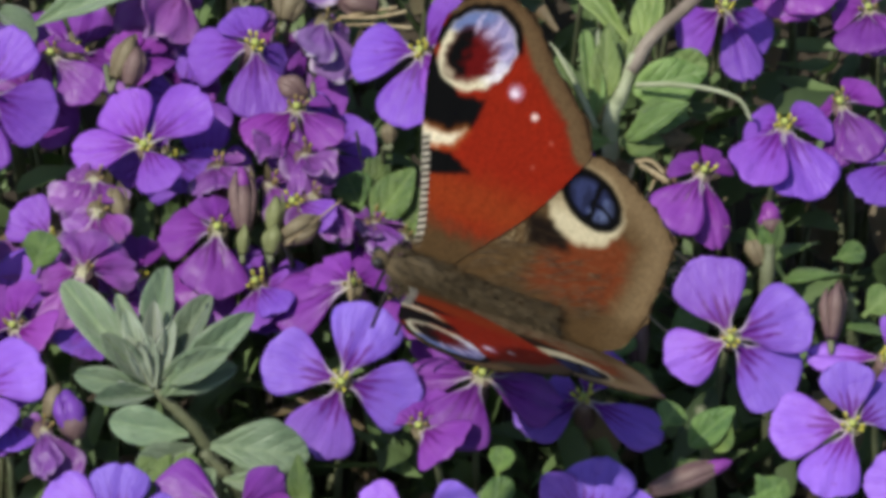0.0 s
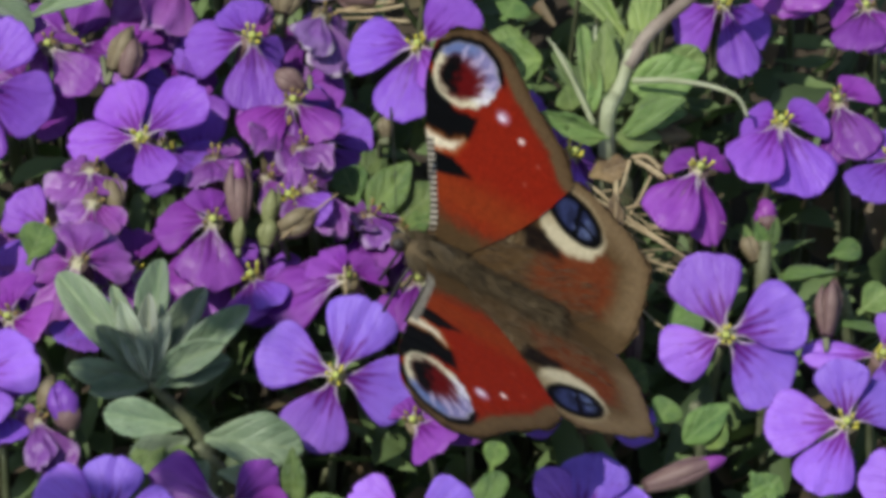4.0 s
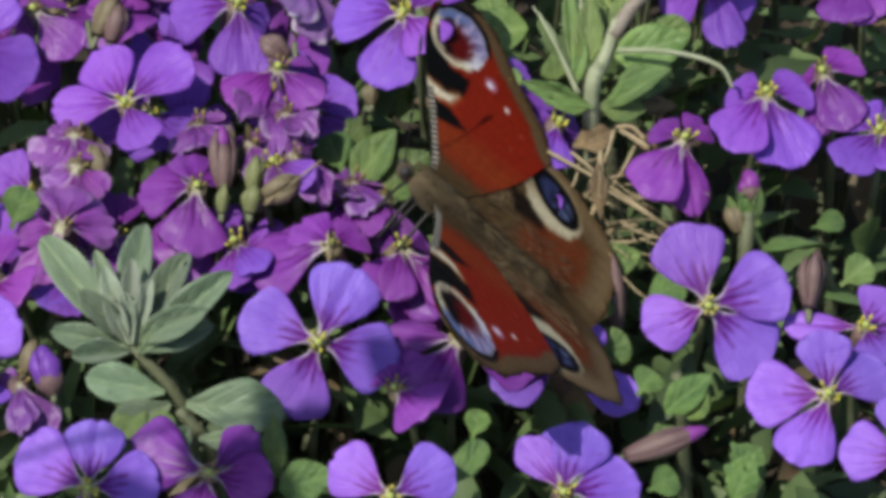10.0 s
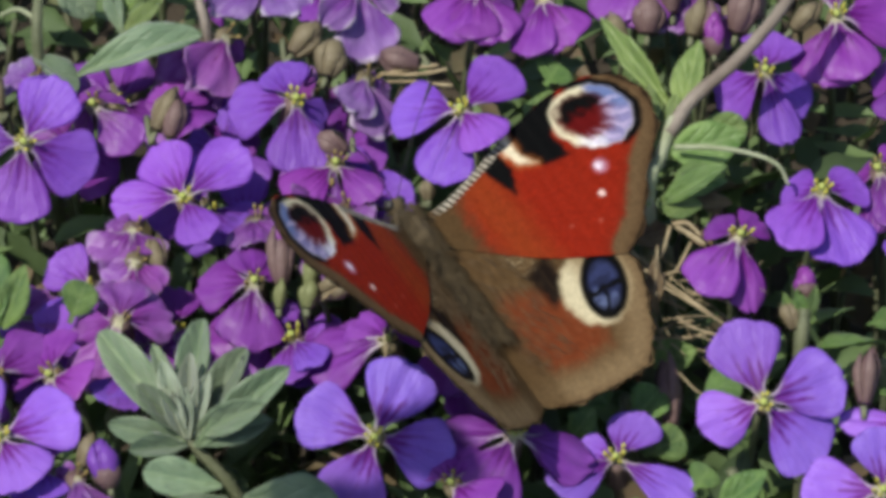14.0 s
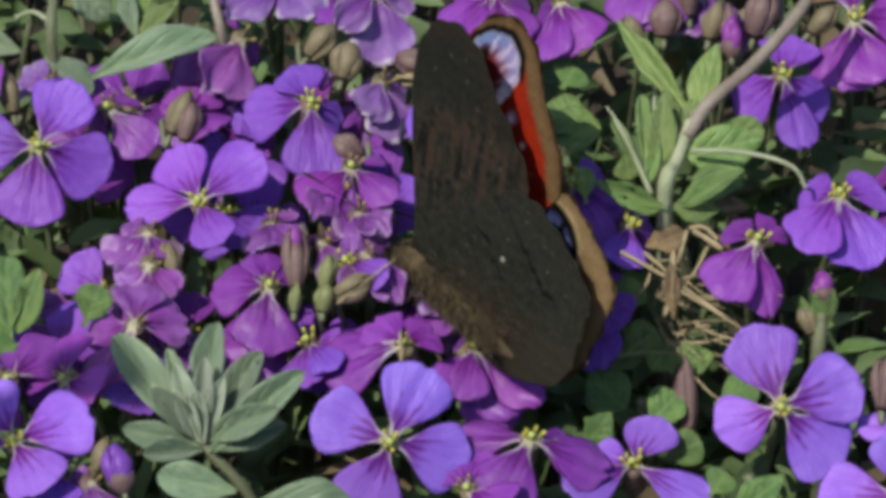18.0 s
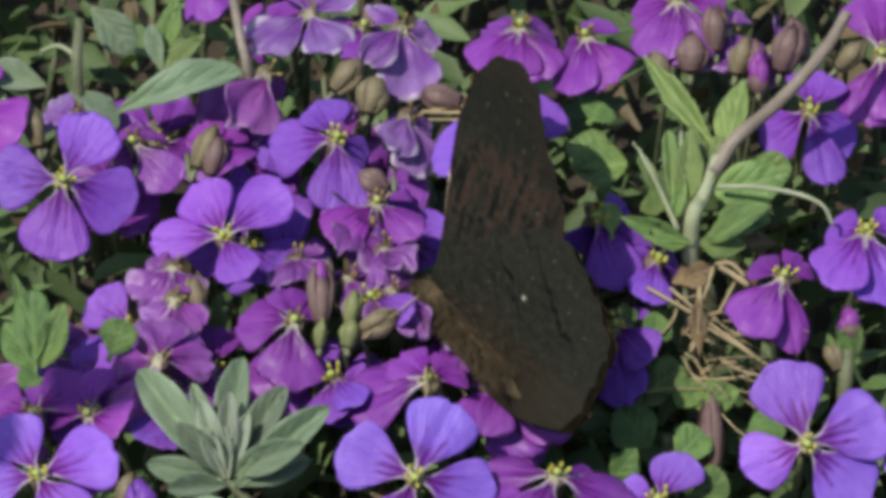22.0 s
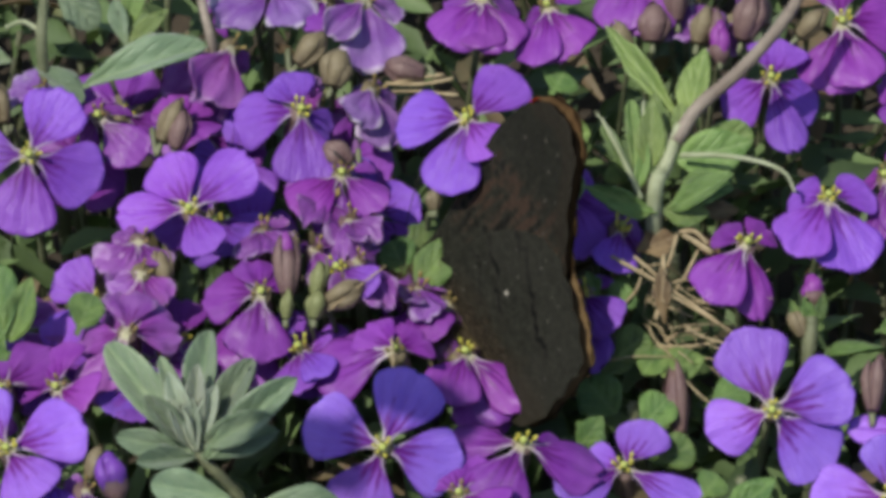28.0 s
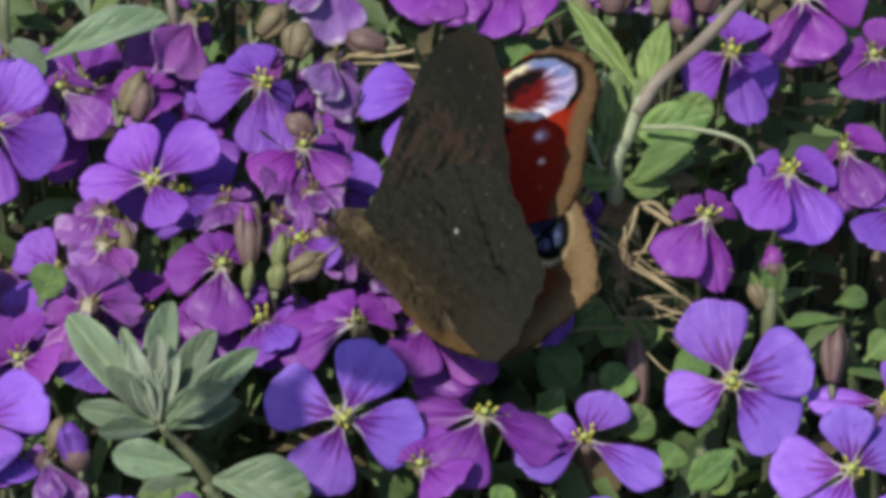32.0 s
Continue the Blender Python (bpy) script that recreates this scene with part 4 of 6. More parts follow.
leafy_shoot(pose(-0.0289, -0.0270, 0.0504), "grey", [(3.6, -0.7, -6.7)], [
    (0.8, 0.7, 0.2, -7, 0, 35, 11.3, 6.5),
    (-1.7, 2.2, 0.6, 173, 8, -34, 9.3, 4.6),
    (-1.0, 0.8, 0.2, -158, -12, -39, 7.5, 5.0),
    (-3.9, 1.9, 0.5, -115, -12, -14, 5.8, 4.0, "bright"),
    (-1.9, 0.0, 0.0, -90, -22, -12, 4.6, 3.5, "bright"),
    (2.3, -3.7, -1.0, -8, -9, 22, 8.9, 4.2),
    (1.3, -2.2, -0.6, -137, -19, -23, 3.7, 3.5),
])
leafy_shoot(pose(0.0192, 0.0154, 0.0608), "bright", [(1.3, 3.1, 3.4), (3.3, 6.5, 7.2)], [
    (3.9, 11.4, 3.0, 132, 27, -26, 15.9, 3.4),
    (4.4, 11.8, 3.1, 76, 24, -9, 10.3, 4.2),
    (0.7, 5.6, 1.5, 95, 36, -15, 9.5, 4.0),
    (-1.1, 3.0, 0.8, 106, 40, -1, 8.9, 2.2),
    (3.3, 7.6, 2.0, 5, 15, 47, 9.0, 4.6),
    (5.4, 7.0, 1.9, 7, 8, 18, 5.8, 3.6),
    (2.0, -0.8, -0.2, 5, 35, 26, 9.2, 3.4),
    (0.4, -0.9, -0.3, -179, 26, -55, 9.8, 3.2),
] + [
    (1.2, -0.9, -0.2, -2, -2, 41, 5.4, 4.0),
    (-0.5, -0.9, -0.3, -170, 21, -23, 5.5, 3.0),
    (2.5, 7.0, 1.9, 76, 47, 7, 6.5, 2.0),
    (-4.1, 3.0, 0.8, 115, 64, -16, 3.2, 3.4),
    (-0.5, 3.0, 3.3, 86, 44, 8, 8.6, 3.9),
    (2.8, 3.5, 3.9, 14, 8, 42, 9.4, 6.0),
    (2.0, -0.7, -0.7, 34, 26, 36, 9.2, 5.0),
    (-9.4, -0.2, -0.4, 96, 42, 6, 4.6, 3.0),
    (-2.6, 2.0, 2.3, 128, 44, -10, 7.6, 1.7),
    (-2.2, 1.8, 2.2, 93, 47, 5, 10.0, 2.0),
    (-1.9, 1.2, 1.6, 74, 45, 12, 5.6, 1.8),
    (3.2, 1.6, 1.6, -8, 4, 48, 6.4, 4.4),
], [(0.92, 0.66, (2.6, 5.1, 5.7), (5.2, 7.8, 8.7), (10.5, 10.2, 12.8), (15.5, 14.0, 17.0), (18.5, 18.0, 20.0)), (0.35, 0.22, (3.1, 2.5, 5.8), (7.8, 1.7, 6.4), (12.5, 1.2, 5.8), (15.5, 0.3, 4.8), (16.8, -0.5, 2.4)), (0.40, 0.16, (-1.6, -0.4, 1.4), (-3.9, 3.2, 5.0), (-6.3, 7.0, 7.8)), (0.22, 0.10, (-1.8, 0.8, 1.9), (-4.8, 5.5, 6.2), (-7.0, 8.0, 8.0)), (0.30, 0.12, (-2.2, 1.7, 1.9), (-1.5, 4.9, 5.4), (-1.2, 9.0, 9.0))])
leafy_shoot(pose(0.0211, 0.0128, 0.0558), "dry", [(0.8, 0.7, -5.2)], [
    (-4.0, -0.0, -0.0, 14, 15, 27, 5.0, 5.0),
    (2.7, 2.4, 0.6, -37, -18, 22, 4.4, 3.0),
    (-0.9, -10.1, -2.7, 99, 56, -21, 6.8, 2.6),
    (3.5, 5.5, 1.5, -15, 18, 29, 5.1, 3.0),
])
leafy_shoot(pose(-0.0553, 0.0371, 0.0649), "grey", [(0.1, 6.0, 6.6)], [
    (5.0, -3.1, -0.8, 13, 19, 21, 15.9, 4.9),
    (1.0, 12.4, 3.3, -36, -33, 39, 7.4, 4.8),
    (-8.8, -1.7, -0.5, 149, 30, -19, 6.1, 5.0),
    (-1.0, -0.0, -0.0, -28, -17, 0, 7.3, 4.0),
    (-4.0, 0.8, 0.2, 176, 16, -18, 7.7, 4.6),
    (10.6, 3.0, 0.8, 33, 31, 22, 6.6, 2.6, "bright"),
    (10.2, 5.8, 1.6, 70, 46, 11, 7.0, 3.0, "bright"),
    (10.2, 3.0, 0.8, 113, 46, -32, 6.1, 2.4, "grey"),
], [(0.62, 0.55, (22.5, 6.0, -22.0), (21.2, 1.8, -4.0), (20.6, 1.9, 3.0), (19.6, 5.1, 5.7), (18.5, 9.3, 10.3)), (0.35, 0.25, (0.1, 2.6, 3.2), (-2.4, 3.6, 4.3), (-4.6, 2.6, 4.2))])
leafy_shoot(pose(-0.0581, -0.0025, 0.0535), "green", [(-0.4, 0.3, -5.7)], [
    (-0.1, 1.5, 0.4, 136, 38, -22, 6.5, 5.0),
    (0.6, 1.5, 0.4, 63, 45, 24, 8.1, 4.0),
    (0.0, 0.0, 0.0, 96, 42, -4, 10.7, 4.4),
    (8.5, 2.4, 0.6, 42, 63, 26, 5.4, 4.6),
    (1.3, 0.0, 0.0, -160, 3, -34, 3.4, 4.0),
    (-0.4, 6.1, 1.6, 119, 44, -22, 7.8, 2.0),
])
leafy_shoot(pose(-0.0067, 0.0104, 0.0526), "green", [(0.3, -0.2, -6.2)], [
    (-3.7, 0.8, 0.2, 122, 43, -17, 5.2, 5.0),
    (-2.4, -0.8, -0.2, 43, 37, 23, 8.3, 5.0),
    (1.0, -1.2, -0.3, 28, 28, 28, 7.0, 6.0),
    (-4.4, 4.0, 1.1, 42, 25, 38, 6.1, 4.0),
    (1.0, -2.4, -0.6, 12, 13, 39, 4.3, 3.0),
])
leafy_shoot(pose(0.0070, 0.0245, 0.0582), "green", [(0.8, -1.1, -7.2)], [
    (2.8, 6.5, 1.7, 168, 13, -20, 5.8, 6.0),
    (4.8, 5.7, 1.5, -178, -2, -24, 6.9, 6.0),
    (0.0, 11.3, 3.1, 47, 39, 30, 3.3, 5.0),
    (1.4, -0.8, -0.2, 32, 57, 33, 2.9, 3.4),
    (6.0, -19.6, -5.3, 31, 30, 35, 4.5, 4.0),
    (5.4, -18.0, -4.9, 119, 44, -7, 3.9, 3.0),
])
leafy_shoot(pose(0.0286, -0.0194, 0.0489), "green", [(0.8, -0.7, -6.7)], [
    (-4.7, -2.9, -0.8, 44, 38, 29, 3.5, 4.0),
    (-1.5, -5.1, -1.4, 23, 35, 36, 7.0, 4.0),
    (1.1, -5.9, -1.6, 40, 52, 13, 4.2, 3.4),
    (5.9, -13.3, -3.6, 24, 41, 40, 4.7, 6.0),
    (-4.3, -10.2, -2.7, 20, 21, 29, 5.2, 4.0),
])
leafy_shoot(pose(0.0164, -0.0029, 0.0455), "green", [(0.8, -0.7, -6.7)], [
    (-2.6, 5.3, 1.5, 20, 35, 51, 5.7, 5.0),
    (-4.8, 12.6, 3.5, 17, 31, 51, 6.1, 3.6),
    (0.6, -4.1, -1.1, 40, 35, 23, 5.6, 5.0),
    (-6.7, -6.5, -1.8, 7, 61, 57, 5.6, 4.4),
    (3.4, 3.8, 1.1, 14, 15, 28, 5.7, 4.6),
    (8.7, -0.7, -0.2, 16, 31, 14, 5.6, 5.0),
    (2.2, -8.3, -2.3, 10, 28, 44, 5.3, 4.6),
    (-2.0, -1.5, -0.4, 131, 19, -26, 6.4, 6.0),
    (-4.0, 3.0, 0.8, 61, 10, 14, 5.7, 5.0),
    (1.4, 3.8, 1.1, 54, 28, 11, 4.5, 4.0),
])
leafy_shoot(pose(0.0476, 0.0049, 0.0441), "green", [(0.9, -0.7, -6.8)], [
    (-0.2, -3.1, -2.9, 8, -18, -20, 6.9, 5.0),
    (-5.2, 4.0, 1.1, -125, -42, -17, 6.7, 3.0),
    (-1.8, 4.7, 1.3, 12, 13, 29, 4.3, 3.0),
])
leafy_shoot(pose(0.0375, -0.0002, 0.0549), "green", [(-0.1, -0.6, -6.7)], [
    (0.0, 0.4, 0.1, 126, 66, -30, 3.8, 1.7),
    (0.5, 0.0, 0.0, 57, 64, 40, 4.4, 1.9),
    (-1.2, -0.0, -0.0, 124, 52, -34, 3.6, 1.6),
    (2.4, -1.0, -3.4, 24, -16, -24, 9.0, 6.0),
    (1.2, 3.0, -3.6, 48, -10, -30, 8.0, 5.6),
    (-2.0, -1.6, -4.2, 196, -14, 22, 6.4, 4.6),
    (10.5, -8.3, -2.2, 19, 38, 39, 4.5, 4.0, "bright"),
], [(0.78, 0.8, (0.1, 1.0, 1.1), (-0.2, -1.3, -1.5), (-0.5, -3.2, -6.6))])
leafy_shoot(pose(-0.0174, -0.0301, 0.0460), "green", [(1.2, 0.2, -5.7)], [
    (-0.5, -2.9, -0.8, 92, 56, -8, 7.6, 3.0),
    (0.0, -4.3, -1.2, 11, 12, 34, 6.8, 5.0),
    (22.1, 2.0, 0.5, 67, 46, 18, 3.7, 3.0),
    (19.5, -4.5, -1.2, 45, 38, 19, 7.0, 3.4),
    (42.1, -4.6, -1.2, 10, 33, 33, 3.9, 4.0),
    (51.8, -6.2, -1.7, 45, 59, 18, 6.7, 5.0),
])

# ---- buds ----
bud(pose(0.0441, -0.0129, 0.0533, 0, 42, 85), "ruddy", 6.1, 3.0)
bud(pose(0.0220, -0.0059, 0.0429, 0, 42, 98), "ruddy", 8.4, 3.4)
bud(pose(0.0221, -0.0331, 0.0488, 0, 76, 13), "tipped", 8.8, 3.4)
bud(pose(0.0379, 0.0025, 0.0565, 0, 52, 96), "magenta", 3.2, 3.2)
bud(pose(-0.0436, -0.0245, 0.0511, 0, 44, 109), "violet", 4.7, 3.8)
bud(pose(-0.0213, 0.0000, 0.0566, 0, 42, 80), "green", 3.4, 2.8)
bud(pose(-0.0203, 0.0020, 0.0570, 0, 66, 12), "olive", 5.6, 3.4)
bud(pose(-0.0246, 0.0037, 0.0569, 0, 42, 92), "tipped", 6.7, 3.4)
bud(pose(-0.0403, 0.0254, 0.0626, 0, 47, 57), "olive", 5.9, 3.4)
bud(pose(-0.0596, 0.0289, 0.0628, 0, 44, 111), "olive", 5.6, 3.2)
bud(pose(-0.0198, 0.0333, 0.0648, 0, 44, 67), "olive", 5.0, 4.4)
bud(pose(-0.0240, 0.0373, 0.0650, 0, 55, 39), "olive", 5.4, 3.8)
bud(pose(-0.0212, 0.0030, 0.0572, 0, 46, 78), "green", 4.6, 2.4)
bud(pose(-0.0247, 0.0006, 0.0560, 0, 42, 85), "green", 3.3, 2.0)
bud(pose(0.0280, 0.0386, 0.0653, 0, 43, 106), "ruddy", 5.6, 2.6)
bud(pose(-0.0072, 0.0163, 0.0594, 0, 42, 93), "olive", 2.7, 2.2)
bud(pose(-0.0386, 0.0243, 0.0624, 0, 43, 73), "ruddy", 4.9, 3.2)
bud(pose(-0.0085, 0.0366, 0.0640, 0, 79, 170), "ruddy", 5.3, 4.0)
bud(pose(0.0196, 0.0408, 0.0655, 0, 40, 84), "ruddy", 5.0, 4.4)
bud(pose(0.0226, 0.0434, 0.0668, 0, 35, 100), "ruddy", 5.4, 3.6)
bud(pose(0.0251, 0.0398, 0.0660, 0, 46, 70), "olive", 4.6, 3.2)
bud(pose(0.0306, 0.0400, 0.0664, 0, 30, 60), "ruddy", 6.0, 4.2)
bud(pose(0.0332, 0.0418, 0.0670, 0, 44, 110), "ruddy", 5.2, 3.6)
bud(pose(0.0277, 0.0372, 0.0656, 0, 42, 88), "magenta", 4.4, 3.0)
bud(pose(0.0376, 0.0408, 0.0662, 0, 52, 30), "olive", 4.8, 3.4)
bud(pose(0.0168, 0.0392, 0.0650, 0, 44, 130), "olive", 4.4, 3.0)
bud(pose(-0.0174, 0.0232, 0.0610, 0, 58, 160), "ruddy", 4.2, 3.4)
bud(pose(-0.0246, 0.0072, 0.0570, 0, 42, 86), "olive", 5.0, 2.6)
bud(pose(-0.0394, 0.0060, 0.0556, 0, 42, 100), "olive", 5.2, 3.0)
bud(pose(-0.0470, -0.0212, 0.0506, 0, 44, 66), "olive", 4.2, 2.8)
bud(pose(0.0366, -0.0006, 0.0540, 0, 50, 120), "olive", 3.6, 2.6)

# ---- dry stalks ----
straw(pose(0.0189, 0.0058, 0.0565), (9.3, -4.8, -3.2), 0.33)
straw(pose(0.0225, 0.0018, 0.0537), (5.0, -1.9, -1.2), 0.30)
straw(pose(0.0199, 0.0042, 0.0553), (0.4, 4.9, 3.3), 0.24)
straw(pose(0.0139, 0.0091, 0.0583), (14.1, -7.8, -5.2), 0.44)
straw(pose(0.0202, 0.0106, 0.0570), (-1.0, -6.6, -4.4), 0.50)
straw(pose(0.0225, 0.0113, 0.0597), (3.5, -1.9, -1.2), 0.62)
straw(pose(0.0219, 0.0128, 0.0584), (-1.2, -3.4, -2.3), 0.45)
straw(pose(0.0206, 0.0050, 0.0485), (4.2, 1.1, 0.7), 0.42)
straw(pose(0.0193, 0.0040, 0.0483), (7.2, 0.5, 0.3), 0.34)
straw(pose(0.0167, 0.0098, 0.0576), (3.6, -2.7, -1.8), 0.40)
straw(pose(0.0177, 0.0089, 0.0565), (-2.0, -3.5, -2.3), 0.28)
straw(pose(0.0244, 0.0113, 0.0572), (-2.7, -4.1, -2.7), 0.30)
straw(pose(0.0185, 0.0102, 0.0500), (5.4, -1.7, -1.1), 0.28)
straw(pose(0.0211, 0.0041, 0.0483), (-1.7, 2.3, 1.5), 0.30)
straw(pose(0.0221, 0.0124, 0.0592), (3.4, -1.2, -0.8), 0.48)
straw(pose(-0.0196, 0.0002, 0.0577), (6.7, 4.5, 3.0), 0.21)
straw(pose(-0.0123, -0.0096, 0.0550), (0.2, 4.5, 3.0), 0.24)
straw(pose(-0.0133, 0.0353, 0.0636), (8.3, 0.5, 0.3), 0.42)
straw(pose(-0.0126, 0.0341, 0.0633), (8.3, -0.4, -0.3), 0.36)
straw(pose(-0.0123, 0.0353, 0.0636), (6.2, 0.9, 0.6), 0.48)
straw(pose(0.0230, 0.0081, 0.0555), (-4.7, -2.3, -1.5), 0.30)

chaff = random.Random(21)
for _ in range(34):
    at = Vector((chaff.gauss(0.0212, 0.0028), chaff.gauss(0.0070, 0.0042), chaff.uniform(0.046, 0.055)))
    turn = chaff.uniform(-70, 40) if chaff.random() < 0.7 else chaff.uniform(0, 360)
    run = chaff.uniform(3.5, 9.0)
    straw(Matrix.Translation(at), (run * math.cos(radians(turn)), run * math.sin(radians(turn)), chaff.gauss(0, 0.8)), chaff.uniform(0.09, 0.20))

leafy_shoot(pose(-0.0545, 0.0185, 0.0430), "dry", [(0.5, 1.0, -5.0)], [
    (-1.0, 0.0, 0.0, 18, 4, 20, 11.5, 6.0),
])


# ---- dew ----
def water_drop(m, size):
    v, f = ball((0, 0, 0.28 * size * MM), 0.5 * size * MM, 0.5 * size * MM, 0.42 * size * MM, 8, 12)
    ob = tagged(new("water_drop", mesh_of("water drop", v, f, DEW)), "clear bead of dew resting on a leaf", "dew", "dew drops")
    ob.matrix_basis = m
    return ob


def dew_on_leaves():
    """Beads lie on the upper side of a few leaves."""
    rng = random.Random(8)
    spread = [ob for ob in scene.objects if ob.name.startswith("leaf") and ob.parent and ob.data and ob.data.materials[0].name in ("felted leaf", "young downy leaf", "fresh leaf", "green leaf")]
    bpy.context.view_layer.update()
    for leaf in rng.sample(spread, 26):
        world_pose = leaf.matrix_world
        top = [v.co for v in leaf.data.vertices[:25 * 9]]
        spot = world_pose @ rng.choice(top[9 * 13:9 * 22])
        water_drop(Matrix.Translation(spot), rng.uniform(0.3, 0.62))


dew_on_leaves()


# ---- unseen tall stalks, added beside the cushion; their shadow wanders over the flowers ----
def tall_stalk(head, leaves):
    root = tagged(new("shadow_stalk"), "unseen swaying stalk with broad leaves, added to cast the moving shadow", "grass", "grass stalks")
    head = Vector(head)
    path = curve_through([(0, 0, 0), head * 0.5 + Vector((-0.012, 0, 0.01)), head], 8)
    part("stem", mesh_of("stem", *tube(path, [(0.75 - 0.4 * i / len(path)) * MM for i in range(len(path))], 7), STEM), root)
    for turn, length, width in leaves:
        m = Matrix.Translation(head) @ pose(0, 0, 0, 0, 12, turn)
        part("leaf", LEAF_MESHES["green"][2], root, m @ Matrix.Diagonal((length * MM, width * MM, length * MM * 0.6, 1)))
    return root


STALK = tall_stalk((0.1181, -0.0115, 0.2242), ((28, 15, 11), (205, 12, 9), (48, 11, 8), (228, 9, 7)))
OTHER_STALK = tall_stalk((0.1145, 0.0040, 0.2370), ((15, 15, 11), (195, 13, 10), (50, 9, 7)))


# ---- butterfly ----
def smooth(value, a, b):
    t = np.clip((value - a) / (b - a), 0, 1)
    return t * t * (3 - 2 * t)


def distance_to_line(p, line):
    """Distance of the points p from the broken line."""
    best = np.full(len(p), 1e9)
    for a, b in zip(line[:-1], line[1:]):
        a, b = np.array(a, float), np.array(b, float)
        t = np.clip(((p - a) @ (b - a)) / ((b - a) @ (b - a)), 0, 1)
        best = np.minimum(best, np.hypot(*(p - a - t[:, None] * (b - a)).T))
    return best


def inside(p, shape):
    """Signed distance to a closed shape, positive inside."""
    far = distance_to_line(p, list(shape) + [shape[0]])
    odd = np.zeros(len(p), bool)
    for (ax, ay), (bx, by) in zip(shape, list(shape[1:]) + [shape[0]]):
        cross = ((ay > p[:, 1]) != (by > p[:, 1])) & (p[:, 0] < (bx - ax) * (p[:, 1] - ay) / (by - ay + 1e-9) + ax)
        odd ^= cross
    return np.where(odd, far, -far)


def paint(colour, mask, tint):
    return colour * (1 - mask[:, None]) + np.array(tint)[None] * mask[:, None]


def oval(p, centre, axis, long, short):
    """Where p lies in an oval: its own two coordinates, and the radius (1 on the rim)."""
    d = p - np.array(centre)
    ax = np.array(axis) / np.hypot(*axis)
    s, t = d @ ax / long, (d[:, 0] * -ax[1] + d[:, 1] * ax[0]) / short
    return s, t, np.hypot(s, t)


def rough_noise(p, scale, seed):
    return np.array([noise.noise((x * scale, y * scale, seed)) for x, y in p])


FORE = [(0, 2.0), (4.6, 2.3), (9.7, 3.6), (15.5, 5.3), (22.4, 6.7), (27.7, 6.5), (31.1, 5.0), (33.2, 2.1), (32.9, -1.9), (31, -4.7),
        (28.2, -6.9), (25.5, -10.0), (23.0, -12.8), (19.6, -14.9), (15.3, -13.3), (9.7, -9.9), (4.6, -5.8), (0.2, -1.6)]
HIND = [(0, 0.0), (5, -2.6), (11.5, -5.6), (16.6, -9.8), (18.9, -13.6), (19.2, -16.8), (18.0, -20.2), (16.4, -23.1), (14.7, -25.7),
        (12.4, -28.0), (10.3, -27.9), (7.5, -27.8), (3.9, -27.4), (0.2, -26.2), (-3.0, -21.8), (-4.6, -15.5), (-3.9, -8.5), (-1.6, -3)]
CREAM, BLACK, RED = (0.74, 0.68, 0.50), (0.008, 0.006, 0.006), (0.345, 0.043, 0.016)


